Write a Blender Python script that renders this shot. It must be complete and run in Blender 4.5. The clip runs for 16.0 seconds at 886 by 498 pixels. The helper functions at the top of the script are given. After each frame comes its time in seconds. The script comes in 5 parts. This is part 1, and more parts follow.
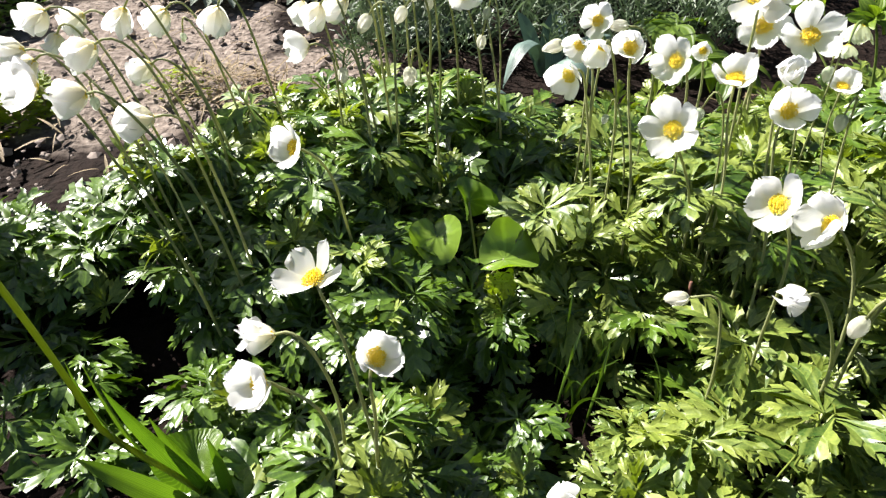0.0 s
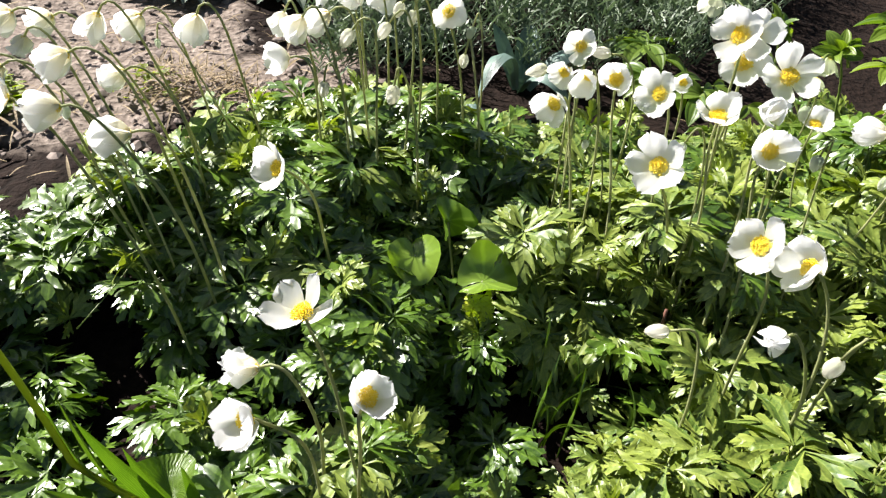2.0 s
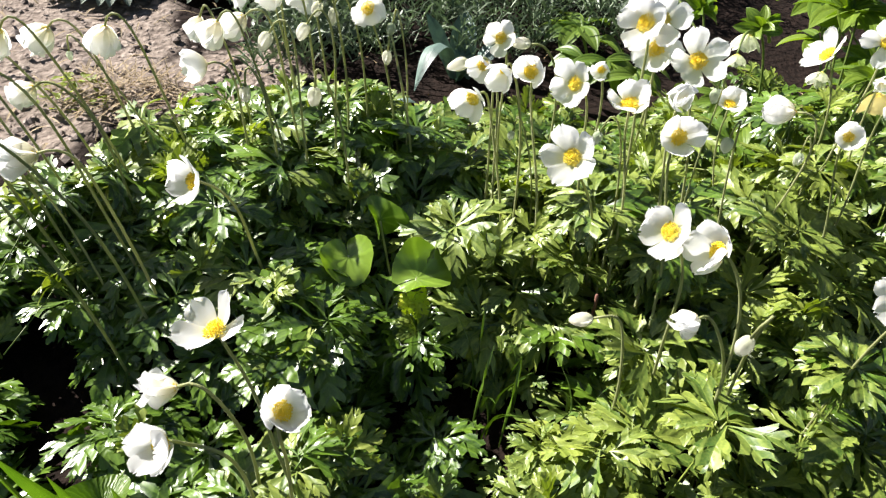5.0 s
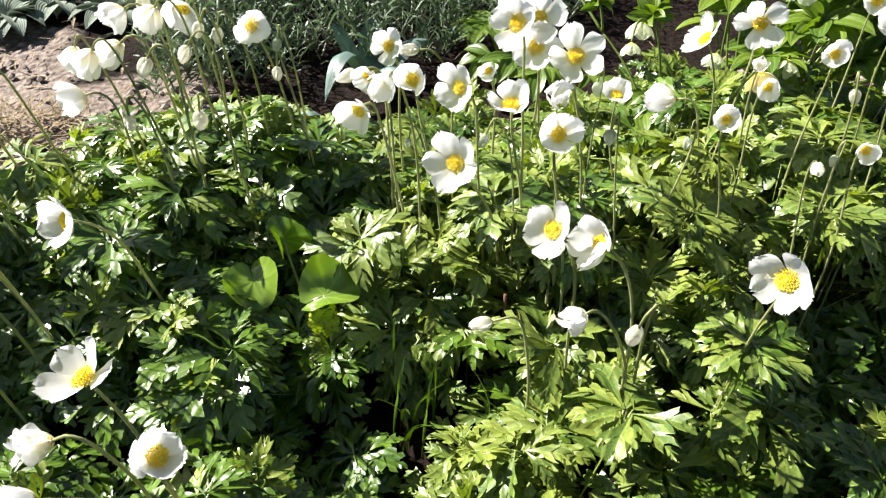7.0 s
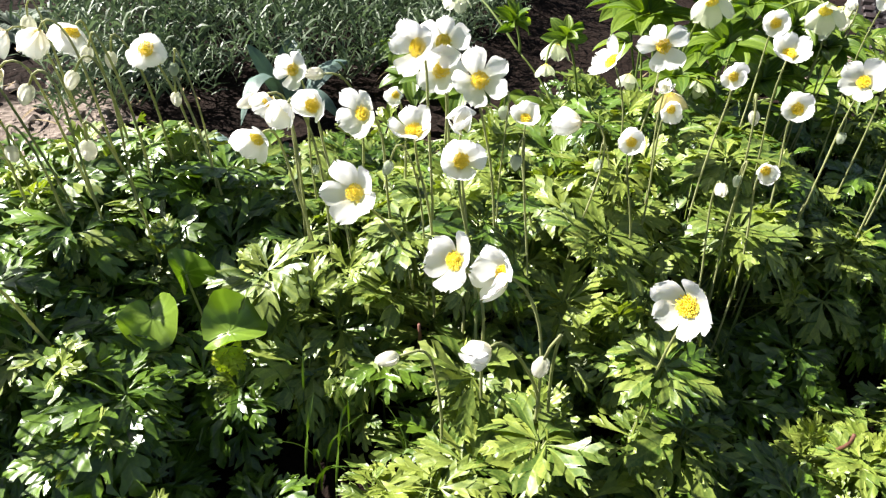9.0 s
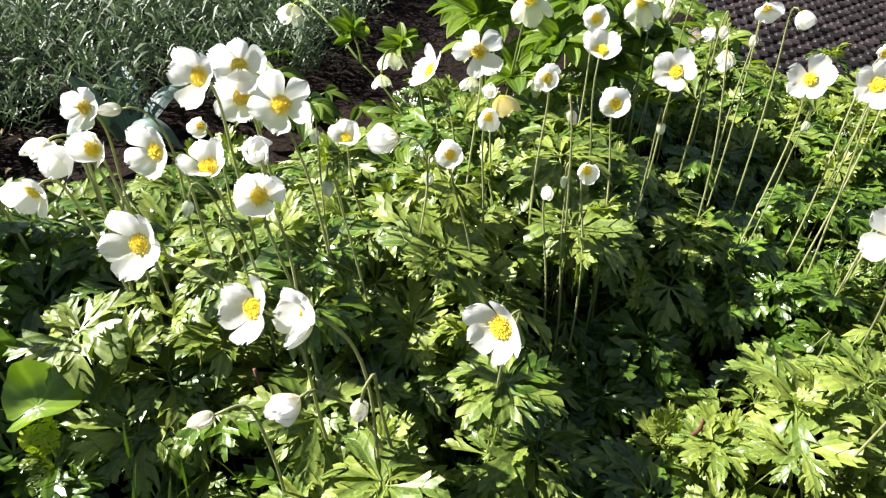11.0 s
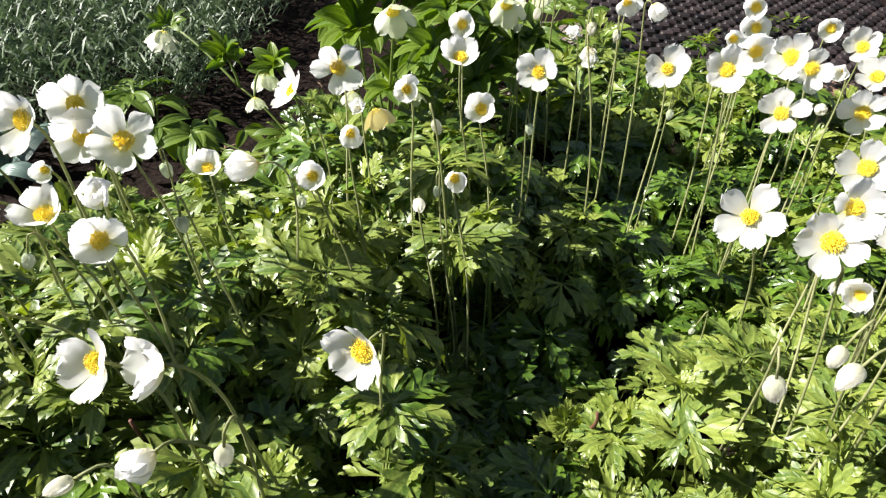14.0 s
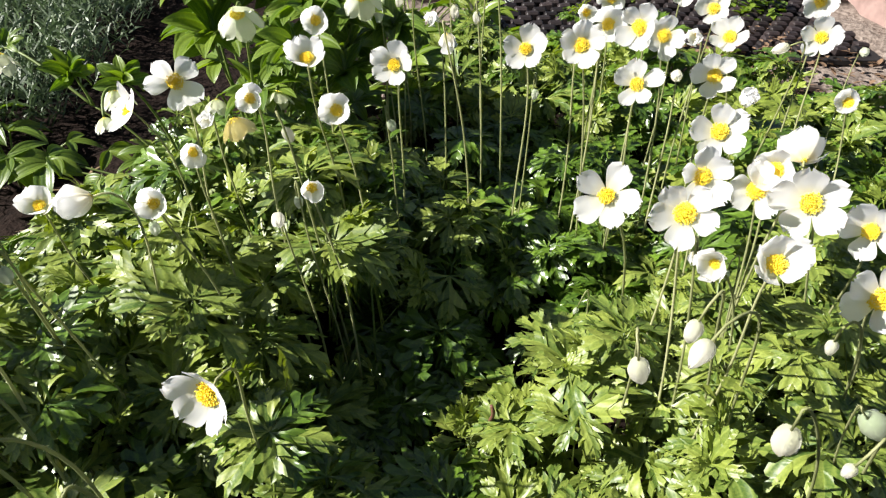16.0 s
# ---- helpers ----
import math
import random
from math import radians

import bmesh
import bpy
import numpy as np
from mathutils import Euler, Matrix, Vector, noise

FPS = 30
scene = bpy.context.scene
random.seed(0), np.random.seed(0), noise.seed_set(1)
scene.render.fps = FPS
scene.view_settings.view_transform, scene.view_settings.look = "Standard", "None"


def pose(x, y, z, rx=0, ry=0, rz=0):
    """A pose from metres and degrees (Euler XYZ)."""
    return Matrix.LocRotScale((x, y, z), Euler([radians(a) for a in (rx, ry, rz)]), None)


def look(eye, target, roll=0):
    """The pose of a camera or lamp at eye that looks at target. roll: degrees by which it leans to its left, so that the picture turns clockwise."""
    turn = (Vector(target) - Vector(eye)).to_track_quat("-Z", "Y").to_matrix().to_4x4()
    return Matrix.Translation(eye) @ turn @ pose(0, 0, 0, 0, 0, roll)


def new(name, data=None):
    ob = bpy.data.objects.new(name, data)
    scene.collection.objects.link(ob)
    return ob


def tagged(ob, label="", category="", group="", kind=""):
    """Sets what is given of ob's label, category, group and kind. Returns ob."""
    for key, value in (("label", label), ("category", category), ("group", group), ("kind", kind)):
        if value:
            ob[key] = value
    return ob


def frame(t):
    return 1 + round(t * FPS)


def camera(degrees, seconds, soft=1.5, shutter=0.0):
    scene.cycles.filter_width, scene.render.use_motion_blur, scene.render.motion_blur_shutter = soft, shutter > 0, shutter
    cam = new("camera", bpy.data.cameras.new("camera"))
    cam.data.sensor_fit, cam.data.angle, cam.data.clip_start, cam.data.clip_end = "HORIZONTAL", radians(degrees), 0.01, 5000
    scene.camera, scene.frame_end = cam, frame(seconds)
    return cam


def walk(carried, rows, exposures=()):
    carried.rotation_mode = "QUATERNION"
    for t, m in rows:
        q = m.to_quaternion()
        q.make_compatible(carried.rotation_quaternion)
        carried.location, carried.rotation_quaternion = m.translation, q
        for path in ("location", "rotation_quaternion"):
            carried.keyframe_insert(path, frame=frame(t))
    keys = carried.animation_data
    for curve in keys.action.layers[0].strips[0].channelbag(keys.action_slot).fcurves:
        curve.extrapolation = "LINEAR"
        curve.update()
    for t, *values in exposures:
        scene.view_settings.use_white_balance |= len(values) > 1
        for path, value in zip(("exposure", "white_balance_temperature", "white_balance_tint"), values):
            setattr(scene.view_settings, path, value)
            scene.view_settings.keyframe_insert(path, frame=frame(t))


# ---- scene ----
cam = camera(67.0, 16.0, soft=1.3)
PATH = [
    (0, (0.076, 0.055, 0.633), (0.081, 1.57, -0.673), 2.3),
    (0.5, (0.075, 0.064, 0.65), (0.084, 1.557, -0.68), 1.3),
    (1, (0.051, 0.067, 0.652), (0.175, 1.557, -0.676), 4.3),
    (1.5, (0.059, 0.068, 0.666), (0.188, 1.572, -0.645), 5.3),
    (2, (0.048, 0.077, 0.651), (0.183, 1.585, -0.655), 7.0),
    (2.5, (0.036, 0.093, 0.642), (0.192, 1.591, -0.674), 8.3),
    (3, (0.038, 0.082, 0.652), (0.197, 1.607, -0.632), 8.5),
    (3.5, (0.038, 0.073, 0.649), (0.2, 1.565, -0.673), 8.6),
    (4, (0.051, 0.082, 0.65), (0.242, 1.555, -0.689), 7.4),
    (4.5, (0.071, 0.083, 0.66), (0.281, 1.556, -0.677), 6.5),
    (7, (0.151, 0.087, 0.676), (0.509, 1.542, -0.649), 3.8),
    (7.5, (0.165, 0.095, 0.671), (0.565, 1.524, -0.669), 3.8),
    (8, (0.184, 0.105, 0.676), (0.647, 1.547, -0.63), 4.3),
    (8.5, (0.185, 0.104, 0.675), (0.684, 1.554, -0.608), 6.1),
    (9, (0.194, 0.104, 0.674), (0.717, 1.551, -0.604), 6.1),
    (9.5, (0.219, 0.109, 0.672), (0.785, 1.526, -0.621), 6.0),
    (10, (0.252, 0.118, 0.674), (0.89, 1.499, -0.624), 5.7),
    (12.5, (0.311, 0.109, 0.677), (1.172, 1.475, -0.503), 5.7),
    (13, (0.32, 0.108, 0.677), (1.186, 1.465, -0.51), 5.2),
    (13.5, (0.329, 0.102, 0.678), (1.231, 1.424, -0.521), 4.8),
    (14, (0.351, 0.098, 0.68), (1.291, 1.373, -0.541), 3.9),
    (14.5, (0.371, 0.098, 0.679), (1.369, 1.336, -0.535), 3.3),
    (15, (0.384, 0.096, 0.68), (1.42, 1.339, -0.495), 2.9),
    (15.5, (0.399, 0.098, 0.682), (1.457, 1.292, -0.525), 2.2),
    (16, (0.418, 0.087, 0.684), (1.507, 1.204, -0.568), 1.8),
]
walk(cam, [(t, look(eye, target, roll)) for t, eye, target, roll in PATH], [(0, 1.72), (3.5, 1.66), (7, 1.78), (9.5, 1.88), (12.5, 1.65), (16, 1.38)])


# ---- light ----
SUN_AZ, SUN_EL = -54.0, 37.0      # degrees from +y towards +x, and above the ground
az, el = radians(SUN_AZ), radians(SUN_EL)
to_sun = Vector((math.sin(az) * math.cos(el), math.cos(az) * math.cos(el), math.sin(el)))
sun_data = bpy.data.lights.new("sun", "SUN")
sun_data.energy, sun_data.angle, sun_data.color = 5.0, radians(0.5), (1.0, 0.95, 0.90)
sun = new("sun", sun_data)
sun.matrix_world = look(tuple(to_sun * 20), (0, 0, 0))
world = bpy.data.worlds.new("sky")
scene.world = world
world.use_nodes = True
wn = world.node_tree.nodes
sky = wn.new("ShaderNodeTexSky")
sky.sky_type, sky.sun_disc = "NISHITA", False
sky.sun_elevation, sky.sun_rotation = el, az
world.node_tree.links.new(sky.outputs[0], wn["Background"].inputs[0])
wn["Background"].inputs[1].default_value = 0.025


# ---- materials ----
def material(name):
    m = bpy.data.materials.new(name)
    m.use_nodes = True
    nt = m.node_tree
    return m, nt.nodes, nt.links, nt.nodes["Principled BSDF"], nt.nodes["Material Output"]


def noise_node(nodes, links, scale, detail=4.0, coord="Object"):
    tc = nodes.new("ShaderNodeTexCoord")
    nz = nodes.new("ShaderNodeTexNoise")
    nz.inputs["Scale"].default_value, nz.inputs["Detail"].default_value = scale, detail
    links.new(tc.outputs[coord], nz.inputs["Vector"])
    return nz


def ramp(nodes, links, fac, stops):
    r = nodes.new("ShaderNodeValToRGB")
    while len(r.color_ramp.elements) < len(stops):
        r.color_ramp.elements.new(0.5)
    for e, (p, c) in zip(r.color_ramp.elements, stops):
        e.position, e.color = p, (*c, 1)
    links.new(fac, r.inputs[0])
    return r


def mix_colour(nodes, links, fac, a, b, mode="MIX"):
    n = nodes.new("ShaderNodeMix")
    n.data_type, n.blend_type = "RGBA", mode
    for sock, val in ((n.inputs[0], fac), (n.inputs[6], a), (n.inputs[7], b)):
        if hasattr(val, "links"):
            links.new(val, sock)
        else:
            sock.default_value = val
    return n.outputs[2]


def vein_lines(nodes, links, uv, count):
    """Raised veins from 0 to 1: side by side along the blade."""
    def op(kind, a, b):
        n = nodes.new("ShaderNodeMath")
        n.operation = kind
        for sock, val in zip(n.inputs, (a, b)):
            if hasattr(val, "links"):
                links.new(val, sock)
            else:
                sock.default_value = val
        return n.outputs[0]
    sep = nodes.new("ShaderNodeSeparateXYZ")
    links.new(uv, sep.inputs[0])
    nz = nodes.new("ShaderNodeTexNoise")
    nz.inputs["Scale"].default_value = 4.0
    links.new(uv, nz.inputs["Vector"])
    across = op("ABSOLUTE", op("SUBTRACT", sep.outputs[1], 0.5), 0.0)
    x = op("ADD", across, op("MULTIPLY", nz.outputs[0], 0.14))
    wave = op("MULTIPLY_ADD", op("SINE", op("MULTIPLY", x, count * 6.283), 0.0), 0.5)
    wave.node.inputs[2].default_value = 0.5
    return wave


def foliage(name, dark, light, rough=0.38, trans=0.35, trans_tint=(1.3, 1.6, 0.5), vein=0.5, bump=0.35, vein_scale=9.0, gloss=0.5):
    """A leaf: two greens by object and by noise, veins along the blade, light shining through."""
    m, nodes, links, bsdf, out = material(name)
    info = nodes.new("ShaderNodeObjectInfo")
    geo = nodes.new("ShaderNodeNewGeometry")
    add = nodes.new("ShaderNodeMath")
    add.operation = "ADD"
    links.new(info.outputs["Random"], add.inputs[0])
    links.new(geo.outputs["Random Per Island"], add.inputs[1])
    fr = nodes.new("ShaderNodeMath")
    fr.operation = "FRACT"
    links.new(add.outputs[0], fr.inputs[0])
    base = ramp(nodes, links, fr.outputs[0], [(0.0, dark), (0.6, [(a + b) / 2 for a, b in zip(dark, light)]), (1.0, light)])
    nz = noise_node(nodes, links, 30.0)
    mott = mix_colour(nodes, links, 0.35, base.outputs[0], ramp(nodes, links, nz.outputs[0], [(0.3, dark), (0.7, light)]).outputs[0])
    uv = nodes.new("ShaderNodeUVMap")
    rib = vein_lines(nodes, links, uv.outputs[0], vein_scale)
    veined = mix_colour(nodes, links, ramp(nodes, links, rib, [(0.62, (0, 0, 0)), (0.97, (vein, vein, vein))]).outputs[0],
                        mott, (*[min(1, c * 1.7 + 0.01) for c in light], 1))
    links.new(veined, bsdf.inputs["Base Color"])
    bsdf.inputs["Roughness"].default_value = rough
    bsdf.inputs["Specular IOR Level"].default_value = gloss
    bp = nodes.new("ShaderNodeBump")
    bp.inputs["Strength"].default_value, bp.inputs["Distance"].default_value = bump, 0.002
    links.new(rib, bp.inputs["Height"])
    links.new(bp.outputs[0], bsdf.inputs["Normal"])
    tr = nodes.new("ShaderNodeBsdfTranslucent")
    tint = mix_colour(nodes, links, 1.0, veined, (*trans_tint, 1), "MULTIPLY")
    links.new(tint, tr.inputs[0])
    mx = nodes.new("ShaderNodeMixShader")
    mx.inputs[0].default_value = trans
    links.new(bsdf.outputs[0], mx.inputs[1])
    links.new(tr.outputs[0], mx.inputs[2])
    links.new(mx.outputs[0], out.inputs[0])
    return m


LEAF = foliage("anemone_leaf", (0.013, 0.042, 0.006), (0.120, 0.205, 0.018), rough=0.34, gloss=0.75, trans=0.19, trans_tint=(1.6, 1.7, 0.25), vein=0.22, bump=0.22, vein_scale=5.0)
# a yellower green of its own, with sunlit brightness painted into the colour
LEAF_SUNLIT = foliage("sunlit_anemone_leaf", (0.030, 0.084, 0.010), (0.250, 0.297, 0.056), rough=0.44, gloss=0.6, trans=0.22, trans_tint=(1.4, 1.45, 0.3), vein=0.22, bump=0.24, vein_scale=5.0)
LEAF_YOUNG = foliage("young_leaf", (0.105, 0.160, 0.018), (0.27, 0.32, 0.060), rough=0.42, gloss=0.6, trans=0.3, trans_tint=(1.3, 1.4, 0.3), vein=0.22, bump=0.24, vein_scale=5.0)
LEAF_YELLOW = foliage("yellow_leaf", (0.27, 0.33, 0.012), (0.44, 0.47, 0.03), rough=0.5, vein=0.1, bump=0.1)
LEAF_LIME = foliage("lime_leaf", (0.139, 0.191, 0.017), (0.278, 0.331, 0.044), rough=0.5, trans=0.5, trans_tint=(1.5, 1.6, 0.3), vein=0.1)
LEAF_HEART = foliage("heart_leaf", (0.060, 0.130, 0.014), (0.20, 0.30, 0.040), rough=0.25, gloss=0.8, trans=0.34, trans_tint=(1.5, 1.6, 0.3), vein_scale=2.5, vein=0.22, bump=0.15)
LEAF_BULB = foliage("bulb_leaf", (0.061, 0.117, 0.010), (0.135, 0.204, 0.022), rough=0.40, trans=0.36, vein_scale=14.0, vein=0.25)
LEAF_TULIP = foliage("tulip_leaf", (0.087, 0.144, 0.122), (0.148, 0.209, 0.178), rough=0.40, trans=0.08, trans_tint=(1, 1.3, .7), vein_scale=14.0, vein=0.25)
LEAF_HELLEBORE = foliage("hellebore_leaf", (0.036, 0.092, 0.012), (0.185, 0.255, 0.035), rough=0.38, trans=0.36, trans_tint=(1.5, 1.6, 0.3), vein_scale=4.0, vein=0.2, bump=0.25, gloss=0.5)
LEAF_GREY = foliage("silver_leaf", (0.016, 0.039, 0.016), (0.204, 0.270, 0.157), rough=0.5, trans=0.2, trans_tint=(1, 1.1, .8), vein=0.1, bump=0.1)
LEAF_WOOLLY = foliage("woolly_leaf", (0.113, 0.148, 0.104), (0.235, 0.278, 0.217), rough=0.8, trans=0.15, trans_tint=(1, 1, .9), vein=0.2)
DEAD_LEAF = foliage("dead_leaf", (0.087, 0.048, 0.026), (0.261, 0.165, 0.096), rough=0.8, trans=0.1, trans_tint=(1, 1, 1), vein=0.1)
STRAW = foliage("straw", (0.191, 0.131, 0.061), (0.365, 0.278, 0.157), rough=0.7, trans=0.1, trans_tint=(1, 1, 1), vein=0.1)


def petal_material(name, tint, throat, lines=0.25):
    m, nodes, links, bsdf, out = material(name)
    uv = nodes.new("ShaderNodeUVMap")
    sep = nodes.new("ShaderNodeSeparateXYZ")
    links.new(uv.outputs[0], sep.inputs[0])
    along = ramp(nodes, links, sep.outputs[0], [(0.0, throat), (0.18, throat), (0.52, tint), (1.0, tint)])
    wave = nodes.new("ShaderNodeTexWave")
    wave.bands_direction = "Y"
    wave.inputs["Scale"].default_value, wave.inputs["Distortion"].default_value = 7.0, 2.0
    links.new(uv.outputs[0], wave.inputs["Vector"])
    col = mix_colour(nodes, links, ramp(nodes, links, wave.outputs[1], [(0.0, (0, 0, 0)), (1.0, (lines, lines, lines))]).outputs[0],
                     along.outputs[0], (*[c * 0.86 for c in tint], 1))
    links.new(col, bsdf.inputs["Base Color"])
    bsdf.inputs["Roughness"].default_value = 0.6
    bsdf.inputs["Specular IOR Level"].default_value = 0.25
    bp = nodes.new("ShaderNodeBump")
    bp.inputs["Strength"].default_value, bp.inputs["Distance"].default_value = lines, 0.001
    links.new(wave.outputs[1], bp.inputs["Height"])
    links.new(bp.outputs[0], bsdf.inputs["Normal"])
    tr = nodes.new("ShaderNodeBsdfTranslucent")
    links.new(mix_colour(nodes, links, 0.5, col, (0.97, 0.97, 0.96, 1)), tr.inputs[0])
    mx = nodes.new("ShaderNodeMixShader")
    mx.inputs[0].default_value = 0.64
    links.new(bsdf.outputs[0], mx.inputs[1])
    links.new(tr.outputs[0], mx.inputs[2])
    links.new(mx.outputs[0], out.inputs[0])
    return m


PETAL = petal_material("white_petal", (0.93, 0.93, 0.925), (0.88, 0.83, 0.60), 0.13)
BUD_WHITE = petal_material("white_bud", (0.82, 0.80, 0.70), (0.62, 0.64, 0.45), 0.30)
BUD_GREEN = petal_material("green_bud", (0.62, 0.66, 0.52), (0.40, 0.48, 0.30), 0.2)
OLD_PETAL = petal_material("old_petal", (0.50, 0.42, 0.13), (0.36, 0.30, 0.08), 0.3)
HELLEBORE_PETAL = petal_material("pale_green_petal", (0.72, 0.76, 0.52), (0.45, 0.58, 0.22))


def plain(name, a, b, rough, scale=60.0, bump=0.3, dist=0.002, metal=0.0, vary=0.0):
    m, nodes, links, bsdf, out = material(name)
    nz = noise_node(nodes, links, scale)
    big = noise_node(nodes, links, scale / 12)
    c = ramp(nodes, links, nz.outputs[0], [(0.25, a), (0.75, b)])
    c2 = mix_colour(nodes, links, ramp(nodes, links, big.outputs[0], [(0.35, (0, 0, 0)), (0.7, (0.5, 0.5, 0.5))]).outputs[0], c.outputs[0], (*a, 1))
    if vary:
        info, geo, add, fr = (nodes.new(n) for n in ("ShaderNodeObjectInfo", "ShaderNodeNewGeometry", "ShaderNodeMath", "ShaderNodeMath"))
        add.operation, fr.operation = "ADD", "FRACT"
        links.new(info.outputs["Random"], add.inputs[0])
        links.new(geo.outputs["Random Per Island"], add.inputs[1])
        links.new(add.outputs[0], fr.inputs[0])
        lo, hi = 1 - vary, 1.0
        c2 = mix_colour(nodes, links, 1.0, c2, ramp(nodes, links, fr.outputs[0], [(0.0, (lo, lo, lo)), (1.0, (hi, hi, hi))]).outputs[0], "MULTIPLY")
        bsdf.inputs["Specular IOR Level"].default_value = 0.3
    links.new(c2, bsdf.inputs["Base Color"])
    bsdf.inputs["Roughness"].default_value, bsdf.inputs["Metallic"].default_value = rough, metal
    bp = nodes.new("ShaderNodeBump")
    bp.inputs["Strength"].default_value, bp.inputs["Distance"].default_value = bump, dist
    links.new(nz.outputs[0], bp.inputs["Height"])
    links.new(bp.outputs[0], bsdf.inputs["Normal"])
    return m


STAMEN = plain("stamen", (0.86, 0.63, 0.02), (0.95, 0.80, 0.08), 0.6, 900.0, 0.2)
STAMEN_YOUNG = plain("young_stamen", (0.80, 0.62, 0.03), (0.90, 0.78, 0.10), 0.6, 900.0, 0.2)
STEM = foliage("flower_stem", (0.24, 0.27, 0.10), (0.47, 0.48, 0.26), rough=0.6, trans=0.35, trans_tint=(1.1, 1.1, 0.8), vein=0.0, bump=0.1)
STEM_GREEN = foliage("green_stem", (0.087, 0.139, 0.026), (0.209, 0.261, 0.061), rough=0.5, trans=0.2, vein=0.0, bump=0.1)
BACKING = plain("mat_backing", (0.006, 0.005, 0.005), (0.012, 0.010, 0.009), 0.7, 60.0)
STEM_YELLOW = foliage("bulb_stem", (0.209, 0.278, 0.022), (0.313, 0.365, 0.044), rough=0.5, trans=0.5, trans_tint=(1.2, 1.2, 0.5), vein=0.0, bump=0.1)
STEM_RED = plain("red_stem", (0.09, 0.035, 0.02), (0.17, 0.07, 0.045), 0.7, 120.0)
RUBBER = plain("dark_mat", (0.015, 0.011, 0.011), (0.058, 0.042, 0.041), 0.55, 80.0, vary=0.85)
BOARD = plain("weathered_board", (0.17, 0.110, 0.095), (0.36, 0.25, 0.22), 0.8, 25.0, 0.7)
CLOD = plain("soil_clod", (0.13, 0.10, 0.085), (0.30, 0.25, 0.215), 0.95, 90.0, 0.6)


# place and reach of dry sunlit soil; elsewhere shade is painted into the colour
SUNLIT_DRY_PATCHES = (((-0.62, 1.43, 0.0), 0.34), ((-0.20, 1.36, 0.0), 0.17), ((1.75, 1.52, 0.0), 0.16), ((2.50, 0.60, 0.0), 0.40))


def soil_material():
    m, nodes, links, bsdf, out = material("garden_soil")
    fine = noise_node(nodes, links, 70.0, 8.0)
    mid = noise_node(nodes, links, 9.0, 5.0)
    big = noise_node(nodes, links, 2.2, 3.0)
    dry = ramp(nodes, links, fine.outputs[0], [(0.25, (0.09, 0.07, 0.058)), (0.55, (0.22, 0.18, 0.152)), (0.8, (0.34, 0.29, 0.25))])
    # damp soil, taken near black because the plants' shade is painted in
    shaded_moist = ramp(nodes, links, fine.outputs[0], [(0.25, (0.006, 0.004, 0.003)), (0.8, (0.022, 0.014, 0.011))])
    fac = nodes.new("ShaderNodeMath")
    fac.operation = "ADD"
    links.new(mid.outputs[0], fac.inputs[0])
    links.new(big.outputs[0], fac.inputs[1])
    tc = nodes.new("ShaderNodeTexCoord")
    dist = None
    for place, spread in SUNLIT_DRY_PATCHES:
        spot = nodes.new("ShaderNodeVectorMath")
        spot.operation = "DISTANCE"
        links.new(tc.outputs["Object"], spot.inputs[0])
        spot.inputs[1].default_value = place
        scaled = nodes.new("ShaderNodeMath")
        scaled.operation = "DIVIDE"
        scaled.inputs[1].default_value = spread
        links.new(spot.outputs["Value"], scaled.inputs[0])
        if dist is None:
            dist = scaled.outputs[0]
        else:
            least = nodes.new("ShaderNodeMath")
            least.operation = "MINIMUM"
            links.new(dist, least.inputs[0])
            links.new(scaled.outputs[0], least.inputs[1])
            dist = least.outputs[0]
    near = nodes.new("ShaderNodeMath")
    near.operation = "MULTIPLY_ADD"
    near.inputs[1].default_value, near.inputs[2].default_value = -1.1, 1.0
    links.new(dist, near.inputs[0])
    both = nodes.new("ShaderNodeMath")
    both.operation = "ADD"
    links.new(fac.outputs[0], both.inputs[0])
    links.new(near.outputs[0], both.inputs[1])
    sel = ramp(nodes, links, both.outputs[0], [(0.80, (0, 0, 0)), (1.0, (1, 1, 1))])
    links.new(mix_colour(nodes, links, sel.outputs[0], shaded_moist.outputs[0], dry.outputs[0]), bsdf.inputs["Base Color"])
    bsdf.inputs["Roughness"].default_value = 0.95
    bsdf.inputs["Specular IOR Level"].default_value = 0.08
    bp = nodes.new("ShaderNodeBump")
    bp.inputs["Strength"].default_value, bp.inputs["Distance"].default_value = 0.9, 0.012
    links.new(fine.outputs[0], bp.inputs["Height"])
    links.new(bp.outputs[0], bsdf.inputs["Normal"])
    return m


SOIL = soil_material()


# ---- helpers for meshes ----
def mesh_of(name, verts, faces, mat, uvs=None, smooth=True):
    me = bpy.data.meshes.new(name)
    me.from_pydata([tuple(v) for v in verts], [], faces)
    if uvs is not None:
        layer = me.uv_layers.new(name="UVMap")
        idx = np.empty(len(me.loops), dtype=np.int32)
        me.loops.foreach_get("vertex_index", idx)
        layer.data.foreach_set("uv", np.asarray(uvs, dtype=np.float32)[idx].ravel())
    me.polygons.foreach_set("use_smooth", [smooth] * len(me.polygons))
    me.materials.append(mat)
    me.update()
    return me


def part(name, me, parent, m=None, label=""):
    ob = new(name, me)
    ob.parent = parent
    if m is not None:
        ob.matrix_basis = m
    return tagged(ob, label)


def thing(name, label, category, x, y, z=0.0, group="", kind=""):
    ob = new(name)
    ob.empty_display_size = 0.02
    ob.location = (x, y, z)
    return tagged(ob, label, category, group, kind)


def bezier(p0, p1, p2, p3, n):
    out = []
    for i in range(n + 1):
        t = i / n
        out.append(p0 * (1 - t) ** 3 + p1 * (3 * t * (1 - t) ** 2) + p2 * (3 * t * t * (1 - t)) + p3 * t ** 3)
    return out


